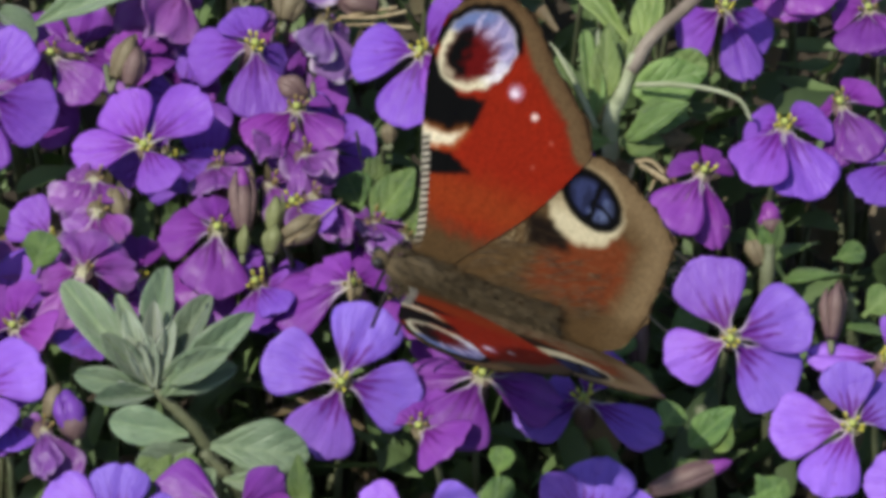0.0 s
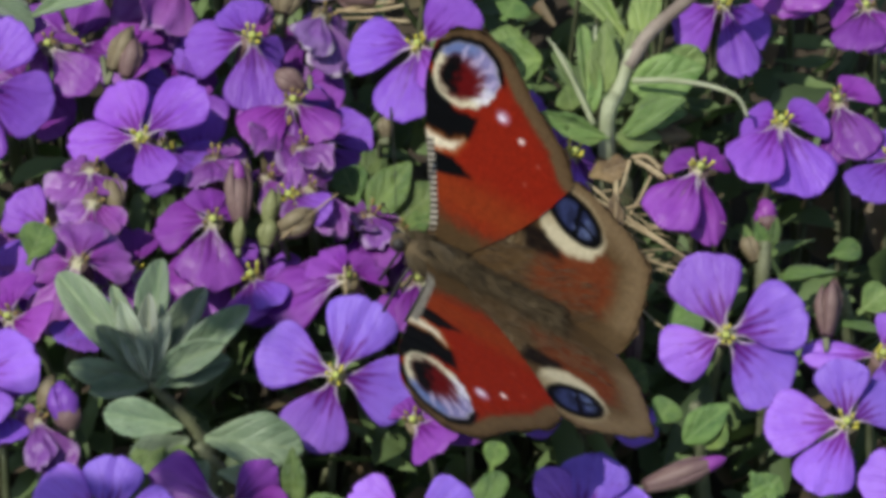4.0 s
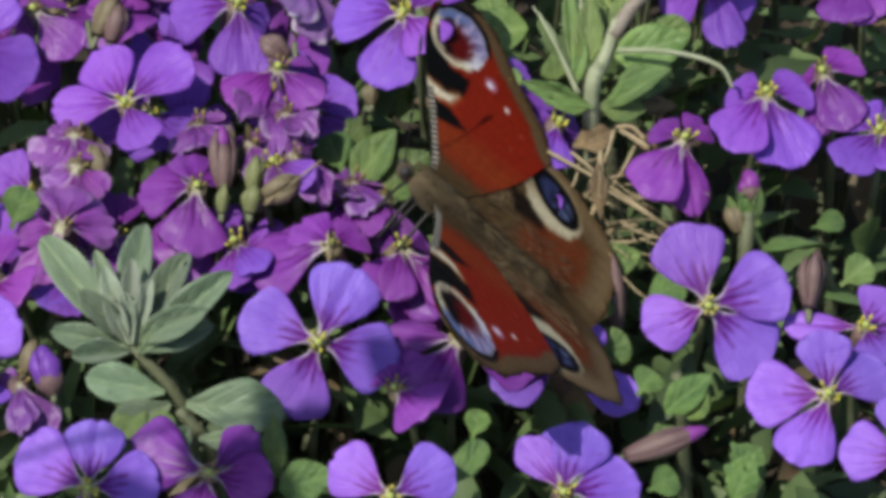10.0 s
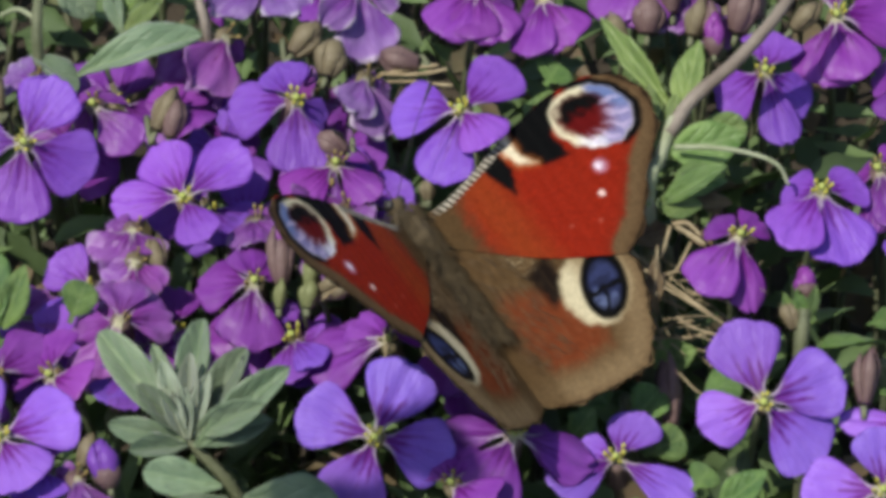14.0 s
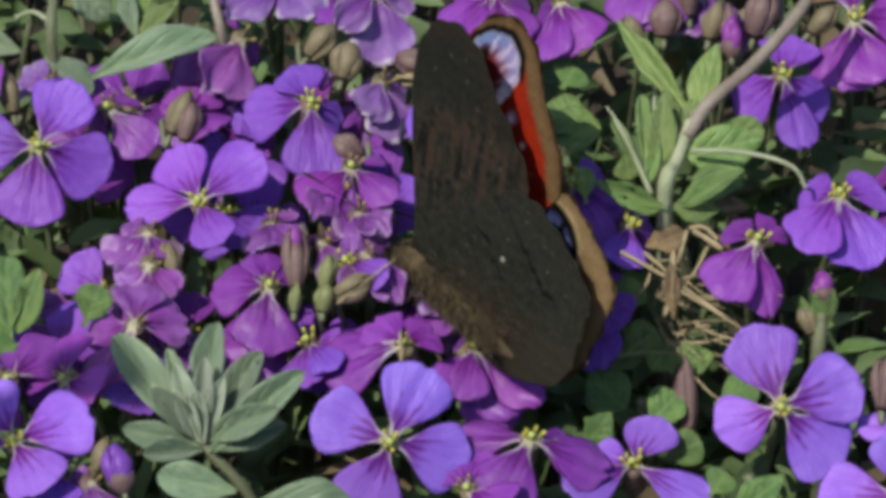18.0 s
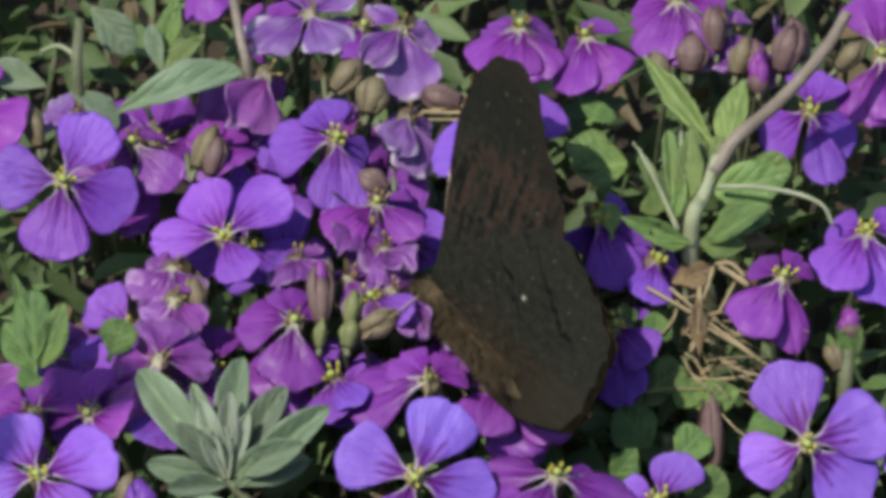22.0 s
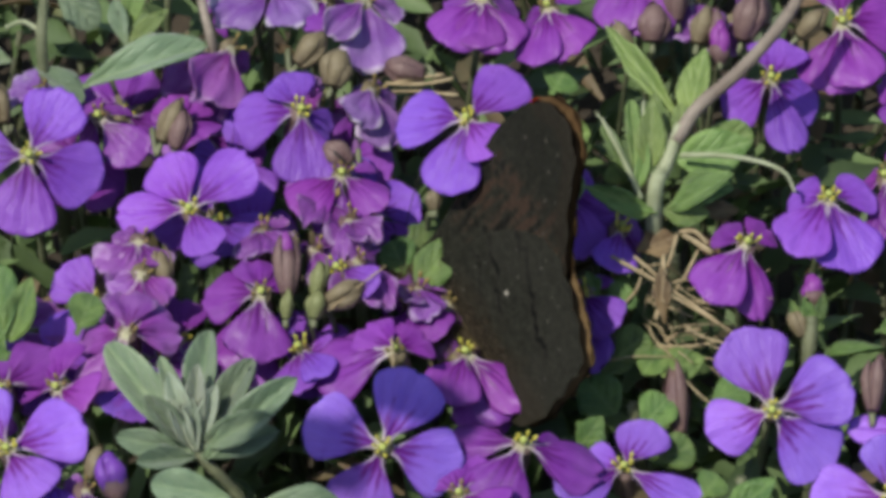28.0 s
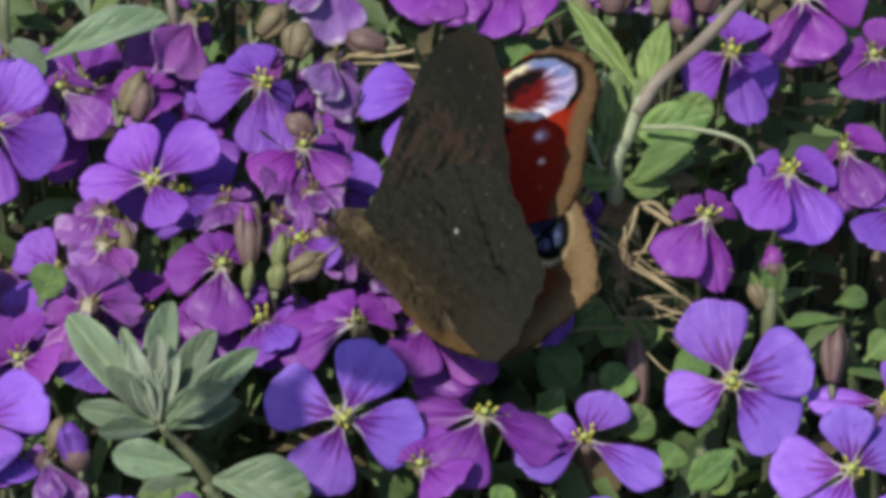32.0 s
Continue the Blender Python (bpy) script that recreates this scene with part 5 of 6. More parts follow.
def fore_colours(p):
    n1, n2 = rough_noise(p, 0.9, 1.0), rough_noise(p, 3.0, 2.0)
    edge = distance_to_line(p, FORE[6:14]) + 0.25 * n1
    col = np.tile(np.array((0.150, 0.095, 0.046)), (len(p), 1)) * (1 + 0.25 * n2)[:, None]
    red = smooth(p[:, 0] - 0.25 * p[:, 1] + 0.9 * n1, 3.6, 8.0)
    col = paint(col, red, RED)
    col = paint(col, smooth(p[:, 0] + 0.9 * n1, 4.5, 8.5) * (1 - smooth(p[:, 0] + 0.7 * n1, 9.0, 14.0)) * 0.55, (0.33, 0.105, 0.030))
    # the red is darker along its veins and towards the margin
    ray = np.abs(np.sin(np.arctan2(p[:, 1] + 1.0, p[:, 0] - 2.0) * 15 + 0.4 * n1))
    col = paint(col, red * smooth(-ray, -0.16, -0.04) * 0.22, (0.20, 0.018, 0.010))
    col = paint(col, smooth(-edge, -4.2, -2.6) * 0.35, (0.22, 0.050, 0.022))
    col = paint(col, smooth(-edge, -3.0, -2.0), (0.205, 0.140, 0.078))
    col = paint(col, smooth(-edge, -1.3, -0.4) * 0.6, (0.140, 0.090, 0.048))
    col = paint(col, smooth(-edge, -0.35, -0.1), (0.045, 0.030, 0.018))
    col = paint(col, smooth(inside(p, [(24.5, 7.2), (20.2, 2.2), (20.6, -0.9), (17.4, -0.6), (14.9, 1.4), (15.2, 6)]) + 0.25 * n1, -0.35, 0.4), BLACK)
    cream = inside(p, [(15.5, 5.6), (15.4, 2.2), (16.6, 0.3), (14.6, 1.2), (13.7, 3.0), (13.6, 5.2)]) + 0.35 * n1
    col = paint(col, smooth(cream, -1.1, 0.1) * 0.6, (0.50, 0.20, 0.06))
    col = paint(col, smooth(cream, -0.45, 0.6), (0.82, 0.74, 0.56))
    col = paint(col, smooth(inside(p, [(13.0, 4.8), (13.5, 1.2), (12.0, -1.9), (10.7, 1.6), (10.4, 4.2)]) + 0.2 * n1, -0.3, 0.3), BLACK)
    # the great eye near the tip
    s, t, e = oval(p, (25.8, 1.8), (9.9, -5.2), 5.15, 4.15)
    e = e + 0.06 * n1
    ring = smooth(-e, -1.06, -0.93)
    outer = smooth(s + 0.15 * t + 0.15 * n1, -0.10, 0.35)
    col = paint(col, smooth(-e, -1.26, -1.14) * smooth(s + 0.7 * t, -0.15, 0.25), BLACK)
    col = paint(col, ring, CREAM)
    col = paint(col, ring * smooth(s, -0.55, -0.1) * smooth(-t, 0.2, 0.6), (0.82, 0.79, 0.80))
    col = paint(col, ring * outer, (0.33, 0.30, 0.47))
    col = paint(col, ring * outer * smooth(t, 0.05, 0.5), (0.22, 0.27, 0.45))
    s2, t2, e2 = oval(p, (25.3, 2.1), (9.9, -5.2), 3.9, 3.1)
    core = smooth(-e2 - 0.18 * n1, -1.12, -0.74)
    col = paint(col, core * (1 - 0.55 * smooth(s2, 0.3, 0.9)), (0.185, 0.016, 0.016))
    col = paint(col, core * smooth(-0.55 * s2 + 0.85 * t2 + 0.45 * n1, -0.05, 0.5), BLACK)
    # white spokes break up the outer half
    spoke = smooth(np.sin(np.arctan2(t2, s2 + 0.7) * 19 + 2.2 * n1), 0.05, 0.75)
    fan = smooth(e2, 0.45, 0.85) * (1 - smooth(e, 0.86, 0.98)) * smooth(s2 - 0.35 * t2, 0.05, 0.5)
    col = paint(col, fan * spoke * 0.55, (0.70, 0.60, 0.74))
    for x, y, r, tint in ((22.8, -4.1, 0.9, (0.55, 0.30, 0.38)), (22.6, -4.0, 0.5, (0.80, 0.70, 0.76)), (20.8, -7.1, 0.42, (0.85, 0.68, 0.62)), (18.6, -9.9, 0.28, (0.45, 0.12, 0.08)), (15.2, -8.6, 0.25, (0.45, 0.12, 0.08))):
        d = np.hypot(p[:, 0] - x, p[:, 1] - y) + 0.15 * n2
        col = paint(col, smooth(-d, -r * 1.5, -r * 0.45), tint)
    # comb of pale scales along the leading edge
    costa = distance_to_line(p, FORE[:5])
    comb = smooth(-costa, -1.15, -0.8) * smooth(p[:, 0], 1.5, 3.0) * (1 - smooth(p[:, 0], 14.2, 15.0))
    teeth = smooth(np.sin(p[:, 0] * 7.4 + p[:, 1] * 4.2 + 0.8 * n2), -0.2, 0.5)
    col = paint(col, comb * (1 - teeth), (0.020, 0.016, 0.012))
    col = paint(col, comb * teeth, (0.62, 0.57, 0.47))
    col = paint(col, (1 - smooth(p[:, 0] + 0.35 * p[:, 1] + n1, 1.0, 5.5)) * 0.85, (0.150, 0.100, 0.050))
    return col


def hind_colours(p):
    n1, n2 = rough_noise(p, 0.9, 5.0), rough_noise(p, 3.0, 6.0)
    edge = distance_to_line(p, HIND[3:14]) + 0.35 * n1
    grain = rough_noise(p * np.array([2.6, 0.6]), 1.0, 8.0)
    col = np.tile(np.array((0.165, 0.108, 0.054)), (len(p), 1)) * (1 + 0.12 * n2 + 0.14 * grain)[:, None]
    rust = inside(p, [(2.5, -11.5), (8.5, -13.6), (11.5, -18.6), (10.2, -22.8), (6.5, -23.6), (2.6, -22.5), (0.8, -16)]) + 0.5 * n1
    col = paint(col, smooth(rust, -1.6, 1.4) * 0.8, (0.262, 0.074, 0.028))
    col = paint(col, smooth(-edge, -5.5, -1.5), (0.290, 0.215, 0.128))
    col = paint(col, smooth(-edge, -1.4, -0.2) * 0.5, (0.190, 0.130, 0.072))
    col = paint(col, smooth(-edge, -0.3, -0.1), (0.050, 0.034, 0.020))
    s, t, e = oval(p, (14.1, -16.6), (3.4, 6.6), 4.3, 2.7)
    e = e + 0.05 * n1
    col = paint(col, smooth(inside(p, [(10.5, -9.5), (10.0, -14.8), (7.6, -15.6), (6.8, -11.0)]) + 0.4 * n1, -0.9, 0.7), (0.030, 0.019, 0.013))
    halo = smooth(-oval(p, (13.2, -16.3), (3.4, 6.6), 5.1, 4.5)[2] - 0.06 * n1, -1.08, -0.84)
    col = paint(col, halo, (0.40, 0.32, 0.20))
    col = paint(col, halo * smooth(-p[:, 0] - 0.15 * p[:, 1] + 0.5 * n1, -11.8, -8.6), (0.66, 0.59, 0.42))
    col = paint(col, smooth(-e, -1.14, -0.96), BLACK)
    # blue cells, parted by the dark veins
    cell = smooth(-e, -0.84, -0.60)
    vein = np.minimum(np.abs(s + 0.12 + 0.25 * t + 0.10 * n1), np.abs(t + 0.06 + 0.12 * n1) + 0.5 * smooth(s, -0.2, 0.0))
    cell = cell * smooth(vein, 0.03, 0.15)
    col = paint(col, cell * (0.60 + 0.40 * smooth(n1, -0.3, 0.2)), (0.072, 0.085, 0.175))
    col = paint(col, cell * smooth(-s + 0.7 * n1, 0.25, 0.7) * 0.6, (0.24, 0.28, 0.40))
    # pale gold hair towards the body
    shine = smooth(grain, 0.05, 0.4) * (1 - smooth(p[:, 0] + n1, 5, 12))
    col = paint(col, shine * 0.3, (0.27, 0.190, 0.105))
    col = paint(col, smooth(-np.hypot(p[:, 0] - 7.5, (p[:, 1] + 7.6) * 0.8) + n1, -2.8, -0.8) * smooth(n2, -0.1, 0.3) * 0.6, (0.46, 0.38, 0.25))
    col = paint(col, (1 - smooth(p[:, 0] + n1, 0.5, 3.5)) * 0.7, (0.140, 0.092, 0.046))
    return col


def under_colours(p, hind):
    n1, n3 = rough_noise(p, 0.5, 12.0), rough_noise(p, 3.2, 14.0)
    n4 = rough_noise(p, 1.2, 15.0)
    slant = p[:, 0] - 0.7 * p[:, 1]
    along = rough_noise(np.c_[slant * 1.0, p[:, 1] * 0.5], 1.0, 13.0)
    col = np.tile(np.array((0.0190, 0.0190, 0.0138)), (len(p), 1)) * (1 + 0.30 * along + 0.55 * n3 + 0.45 * n4)[:, None]
    if hind:
        # black jagged cracks run down the wing
        for x, y0, y1, wide, seed in ((13.0, -5.0, -14.0, 0.26, 1.0), (17.4, -9.0, -23.0, 0.36, 2.0), (8.6, -6.0, -11.0, 0.18, 3.0), (21.6, -15.0, -24.0, 0.16, 4.0)):
            way = np.array([noise.noise((y * 0.34, seed * 9, 0)) * 1.6 + noise.noise((y * 1.1, seed * 5, 2)) * 0.9 for y in p[:, 1]])
            off = np.abs(slant - x + 0.7 * y0 - way) * 0.82
            ends = smooth(-p[:, 1], -y0 - 1.5, -y0 + 1.0) * (1 - smooth(-p[:, 1], -y1 - 1.0, -y1 + 1.5))
            thick = wide * (0.75 + 1.6 * np.abs(along + 0.3 * n4))
            col = paint(col, smooth(-off, -thick * 3.4, -thick * 1.4) * ends * 0.4 * (off > thick), (0.028, 0.026, 0.020))
            col = paint(col, smooth(-off, -thick * 1.4, -thick * 0.4) * ends * 0.9, (0.003, 0.003, 0.003))
        col = paint(col, (1 - smooth(p[:, 0] + 1.6 * n1, 1.0, 7.0)) * smooth(-p[:, 1], 3.0, 7.0) * 0.5, (0.036, 0.026, 0.016))
        # the outer third is a shade lighter, its border jagged
        rim = distance_to_line(p, HIND[3:14]) + 1.3 * n1 + 0.6 * n4
        col = paint(col, smooth(-rim, -6.5, -5.6) * 0.35, (0.027, 0.026, 0.020))
        d = np.hypot(p[:, 0] - 9.2, p[:, 1] + 13.0)
        col = paint(col, smooth(-d, -0.42, -0.18), (0.34, 0.31, 0.25))
        for x, y in ((14.5, -11.0), (16.0, -15.5), (14.8, -20.5), (11.0, -24.0), (6.5, -24.5), (7.5, -7.0)):
            d = np.hypot(p[:, 0] - x, p[:, 1] - y)
            col = paint(col, smooth(-d, -0.24, -0.05) * 0.5, (0.14, 0.13, 0.11))
    else:
        streak = rough_noise(p * np.array([0.22, 0.9]), 1.0, 17.0) + 0.35 * n4
        band = smooth(p[:, 0] + 0.5 * p[:, 1], 7.0, 12.0) * (1 - smooth(p[:, 0] + 0.5 * p[:, 1] + 1.8 * n1, 20.0, 24.0))
        col = paint(col, band * smooth(streak, -0.2, 0.35) * 0.8, (0.044, 0.026, 0.018))
        col = paint(col, band * smooth(-streak, 0.15, 0.45) * 0.75, (0.005, 0.004, 0.004))
        col = paint(col, smooth(p[:, 0] + n1, 22.0, 25.0) * 0.5, (0.012, 0.012, 0.009))
        col = paint(col, smooth(-distance_to_line(p, FORE[6:14]), -2.6, -1.6) * 0.5, (0.024, 0.019, 0.013))
        for x, y in ((29.0, 1.0), (27.2, -2.2), (24.6, -4.6), (22.0, -7.6), (19.5, -9.8), (26.0, 3.2)):
            d = np.hypot(p[:, 0] - x, p[:, 1] - y) + 0.1 * n3
            col = paint(col, smooth(-d, -0.34, -0.1) * 0.5, (0.12, 0.105, 0.085))
    specks = smooth(n3, 0.42, 0.6) * 0.5
    col = paint(col, specks, (0.036, 0.031, 0.024))
    white = smooth(rough_noise(p, 1.7, 21.0), 0.72, 0.80)
    return np.maximum(paint(col, white * 0.6, (0.16, 0.15, 0.12)), 0.001)


def wing_mesh(name, shape, hub, side, colours, hind):
    """A wing spread flat: x outwards, y forwards, millimetres; side -1 mirrors it."""
    rim = np.array([tuple(q) for q in curve_through([(x, y, 0) for x, y in shape + shape[:1]], 16)])[:-1, :2]
    count = len(rim)
    wear = np.array([noise.noise((i * 0.35, 3.0 if hind else 1.0, 0)) for i in range(count)])
    away = rim - np.array(hub)
    # scalloped where the veins reach the outer margin
    lobes = np.sin(np.arange(count) * 2 * math.pi / 19.0) * smooth(np.hypot(*away.T), 12.0, 18.0)
    rim = rim + away / np.hypot(*away.T)[:, None] * (wear * 0.28 + lobes * 0.22)[:, None]
    steps = 104
    flat = np.concatenate([np.array([hub])] + [np.array(hub) + (rim - hub) * (k / steps) ** 0.9 for k in range(1, steps + 1)])
    camber = 0.25 * np.sin(np.clip(flat[:, 0] / 30, 0, 1) * 3.14) - 0.0004 * (flat[:, 1] + 6) ** 2
    ribs = 0.012 * np.sin(np.arctan2(flat[:, 1] + 2.0, flat[:, 0] + 3.0) * 34) * smooth(flat[:, 0], 2, 10)
    z = camber + ribs - (0.25 if hind else 0.0)
    total = len(flat)
    top = np.c_[flat[:, 0] * side, flat[:, 1], z + 0.05] * MM
    low = np.c_[flat[:, 0] * side, flat[:, 1], z - 0.05] * MM
    faces = []
    for s in range(count):
        faces.append((0, 1 + s, 1 + (s + 1) % count))
    for k in range(steps - 1):
        for s in range(count):
            a, b = 1 + k * count + s, 1 + k * count + (s + 1) % count
            faces.append((a, a + count, b + count, b))
    both = [f if side < 0 else f[::-1] for f in faces] + [tuple(i + total for i in (f[::-1] if side < 0 else f)) for f in faces]
    last = 1 + (steps - 1) * count
    for s in range(count):
        a, b = last + s, last + (s + 1) % count
        both.append((a, a + total, b + total, b))
    me = mesh_of(name, np.concatenate([top, low]).tolist(), both, WING)
    rgb = np.concatenate([np.clip(colours(flat), 0, 1) ** 1.35, under_colours(flat, hind)])
    layer = me.color_attributes.new("scales", "FLOAT_COLOR", "POINT")
    layer.data.foreach_set("color", np.c_[np.clip(rgb, 0.002, 1), np.ones(2 * total)].astype(np.float32).ravel())
    return me


def butterfly():
    root = tagged(new("butterfly"), "peacock butterfly with russet wings and blue eyespots", "butterfly")
    v, f = ball((-0.6 * MM, 0.5 * MM, -0.6 * MM), 2.3 * MM, 3.9 * MM, 2.1 * MM, 10, 14)
    part("thorax", mesh_of("thorax", v, f, FUR), root)
    rows = [(-2, 1.8), (-5, 1.9), (-9, 1.9), (-13, 1.6), (-16, 1.1), (-18, 0.4)]
    v, f = tube([(-0.6 * MM, y * MM, (-1.3 + 0.02 * y) * MM) for y, _ in rows], [r * MM for _, r in rows], 12)
    part("abdomen", mesh_of("abdomen", v, f, FUR), root)
    rng = random.Random(5)
    tufts = []
    for i in range(1500):
        y = rng.uniform(-16, 4.5)
        a = rng.uniform(-1.8, 1.8)
        r = 1.75 if y < -3 else 2.2
        p = Vector((r * math.sin(a) - 0.6, y, r * math.cos(a) - 1.0)) * MM
        tip = p + Vector((2.3 * math.sin(a) + rng.gauss(0, 0.4), -rng.uniform(1.0, 2.8), 0.18 * math.cos(a) + rng.gauss(0, 0.12))) * MM
        tufts.append(tube([p, p.lerp(tip, 0.5) + Vector((0, 0, 0.15 * MM)), tip], [0.060 * MM, 0.045 * MM, 0.012 * MM], 3))
    v, f = joined(tufts)
    tagged(part("body_hair", mesh_of("body hair", v, f, FUR), root, None, "long brown hair on the back"), kind="stuff")
    v, f = ball((0, 5.0 * MM, -0.8 * MM), 1.25 * MM, 1.15 * MM, 1.15 * MM, 8, 12)
    head = part("head", mesh_of("head", v, f, FUR), root)
    for side in (-1, 1):
        v, f = ball((side * 0.95 * MM, 5.4 * MM, -0.6 * MM), 0.62 * MM, 0.75 * MM, 0.75 * MM, 6, 10)
        part("eye", mesh_of("eye", v, f, DARK), head, None, "dark round eye")
        reach, rise = (5.4, 11.3) if side > 0 else (9.5, 7.5)
        path = curve_through([(side * 0.5 * MM, 5.9 * MM, 0), (side * reach * 0.45 * MM, 10.0 * MM, rise * 0.55 * MM), (side * reach * MM, 13.6 * MM, rise * MM)], 7)
        v, f = tube(path, [0.060 * MM] * (len(path) - 3) + [0.17 * MM, 0.24 * MM, 0.13 * MM], 6)
        part("antenna", mesh_of("antenna", v, f, DARK), head, None, "thin dark antenna with a club")
        for y, reach in ((2.2, 2.4), (-0.8, 2.2)):
            path = curve_through([(side * 1.2 * MM, y * MM, -2.0 * MM), (side * reach * MM, (y + 1.0) * MM, -2.6 * MM), (side * (reach + 0.8) * MM, (y + 0.6) * MM, -8.0 * MM)], 4)
            v, f = tube(path, [0.22 * MM] * len(path), 5)
            part("leg", mesh_of("leg", v, f, DARK), root)
    hair, fringe = {}, {}
    for side in (1, -1):
        strands = []
        for i in range(260):
            x, y = rng.uniform(0.4, 6.5), rng.uniform(-21, -3.5)
            if x > 9.5 + y * 0.1 + 3 * rng.random():
                continue
            z = 0.25 * math.sin(x / 30 * 3.14) - 0.0004 * (y + 6) ** 2 - 0.18
            run, drift = rng.uniform(1.2, 3.0), rng.gauss(0.5, 0.25)
            a = Vector((side * x, y, z)) * MM
            b = a + Vector((side * drift * run * 0.6, -run * 0.8, rng.uniform(0.0, 0.28))) * MM
            strands.append(tube([a, a.lerp(b, 0.5) + Vector((0, 0, 0.08 * MM)), b], [0.03 * MM, 0.028 * MM, 0.01 * MM], 3))
        hair[side] = mesh_of("wing hair", *joined(strands), GOLD)
        strands = []
        for i in range(240):
            x, y = rng.uniform(0.2, 2.6) + rng.random() ** 3 * 2, rng.uniform(-18, -1.0)
            a = Vector((side * x, y, -0.35)) * MM
            b = a + Vector((side * rng.gauss(0.2, 0.6), -rng.uniform(0.6, 2.0), -rng.uniform(0.1, 0.6))) * MM
            strands.append(tube([a, a.lerp(b, 0.5), b], [0.05 * MM, 0.04 * MM, 0.01 * MM], 3))
        fringe[side] = mesh_of("fringe hair", *joined(strands), DUSK)
    wings = {}
    for side, word in ((1, "right"), (-1, "left")):
        wings[word, "fore"] = part("forewing", wing_mesh("forewing", FORE, (3.0, -0.4), side, fore_colours, False), root, None, "russet forewing with a cream and blue eyespot")
        wings[word, "hind"] = part("hindwing", wing_mesh("hindwing", HIND, (3.5, -8.0), side, hind_colours, True), root, None, "brown hindwing with a blue eyespot")
        tagged(part("wing_hair", hair[side], wings[word, "hind"], None, "soft gold-brown hair near the body"), kind="stuff")
        tagged(part("fringe_hair", fringe[side], wings[word, "hind"], None, "short dark hair under the wing"), kind="stuff")
    return root, wings


BUTTERFLY, WINGS = butterfly()


# ---- what moves ----
def motions():
    walk(BUTTERFLY, [
        (0.0, pose(-0.00325, -0.01580, 0.06788, 24.7, 0.8, 86.8)),
        (1.0, pose(-0.00284, -0.01536, 0.06791, 27.6, 3.5, 89.2)),
        (2.0, pose(0.00187, -0.01306, 0.06793, 47.2, 6.7, 98.7)),
        (4.5, pose(-0.00163, -0.01482, 0.06803, 28.1, 13.6, 93.1)),
        (5.0, pose(-0.00199, -0.01464, 0.06800, 24.0, 20.4, 90.8)),
        (5.5, pose(-0.00043, -0.01225, 0.06783, 41.6, 15.6, 96.8)),
        (6.0, pose(-0.00098, -0.01227, 0.06789, 38.1, 16.0, 94.6)),
        (6.5, pose(-0.00036, -0.01311, 0.06801, 34.2, 14.0, 97.0)),
        (7.0, pose(0.00120, -0.01035, 0.06791, 43.9, 16.2, 97.2)),
        (7.5, pose(0.00069, -0.01119, 0.06801, 41.2, 15.2, 98.7)),
        (8.0, pose(0.00187, -0.00972, 0.06797, 43.1, 16.0, 97.8)),
        (8.5, pose(-0.00193, -0.01411, 0.06801, 28.7, 13.0, 96.4)),
        (9.0, pose(-0.00146, -0.01237, 0.06809, 34.8, 16.8, 93.0)),
        (9.5, pose(-0.00024, -0.01060, 0.06809, 40.4, 15.4, 94.8)),
        (10.0, pose(0.00118, -0.00940, 0.06806, 46.6, 15.5, 96.5)),
        (10.5, pose(-0.00038, -0.01071, 0.06809, 38.6, 15.8, 94.7)),
        (11.0, pose(0.00147, -0.01263, 0.06829, 44.5, 8.2, 101.4)),
        (11.5, pose(0.00121, -0.01216, 0.06833, 47.0, 6.6, 102.9)),
        (12.0, pose(0.00049, -0.01025, 0.06823, 47.2, 10.3, 102.2)),
        (12.5, pose(-0.00497, -0.01090, 0.07036, 40.0, 3.8, 91.6)),
        (13.0, pose(-0.00836, -0.00837, 0.07551, 43.7, 16.9, 73.8)),
        (13.5, pose(-0.00932, -0.00075, 0.07189, 34.8, 17.0, 57.5)),
        (14.0, pose(-0.00755, 0.00376, 0.06467, 25.6, 15.6, 47.6)),
        (14.5, pose(-0.00647, 0.00235, 0.06358, 18.2, 18.7, 39.0)),
        (15.0, pose(-0.00850, -0.00189, 0.06645, 9.4, 17.9, 42.6)),
        (15.5, pose(-0.01019, -0.00431, 0.06834, 1.8, 18.8, 40.1)),
        (17.5, pose(-0.00994, 0.00846, 0.05657, -0.2, 12.5, 38.7)),
        (18.0, pose(-0.00958, 0.00853, 0.05658, 0.8, 13.9, 40.3)),
        (19.0, pose(-0.01100, 0.00765, 0.05656, -2.1, 18.9, 38.9)),
        (21.0, pose(-0.01102, 0.00807, 0.05657, 2.5, 20.8, 38.0)),
        (23.0, pose(-0.01032, 0.00902, 0.05658, 2.0, 21.2, 37.6)),
        (25.0, pose(-0.01112, 0.00719, 0.05658, -1.6, 25.6, 37.1)),
        (25.5, pose(-0.01096, 0.00709, 0.05658, -1.6, 25.7, 37.1)),
        (27.5, pose(-0.00841, 0.01404, 0.05223, 13.5, 20.8, 35.7)),
        (28.0, pose(-0.00841, 0.01404, 0.05223, 13.5, 20.8, 35.7)),
        (28.5, pose(-0.00807, 0.01181, 0.05513, 14.5, 22.1, 37.4)),
        (29.0, pose(-0.00925, 0.00762, 0.05737, 11.4, 23.1, 36.6)),
        (29.5, pose(-0.00724, 0.00704, 0.05793, 10.6, 31.7, 39.5)),
        (30.0, pose(-0.00961, 0.00805, 0.05825, 7.3, 29.9, 37.3)),
        (30.5, pose(-0.00749, 0.01079, 0.05800, 17.3, 21.6, 31.6)),
        (31.0, pose(-0.00765, 0.00628, 0.06240, 18.5, 18.6, 36.3)),
        (32.0, pose(-0.01013, 0.00556, 0.06039, 2.4, 20.4, 39.1)),
    ])
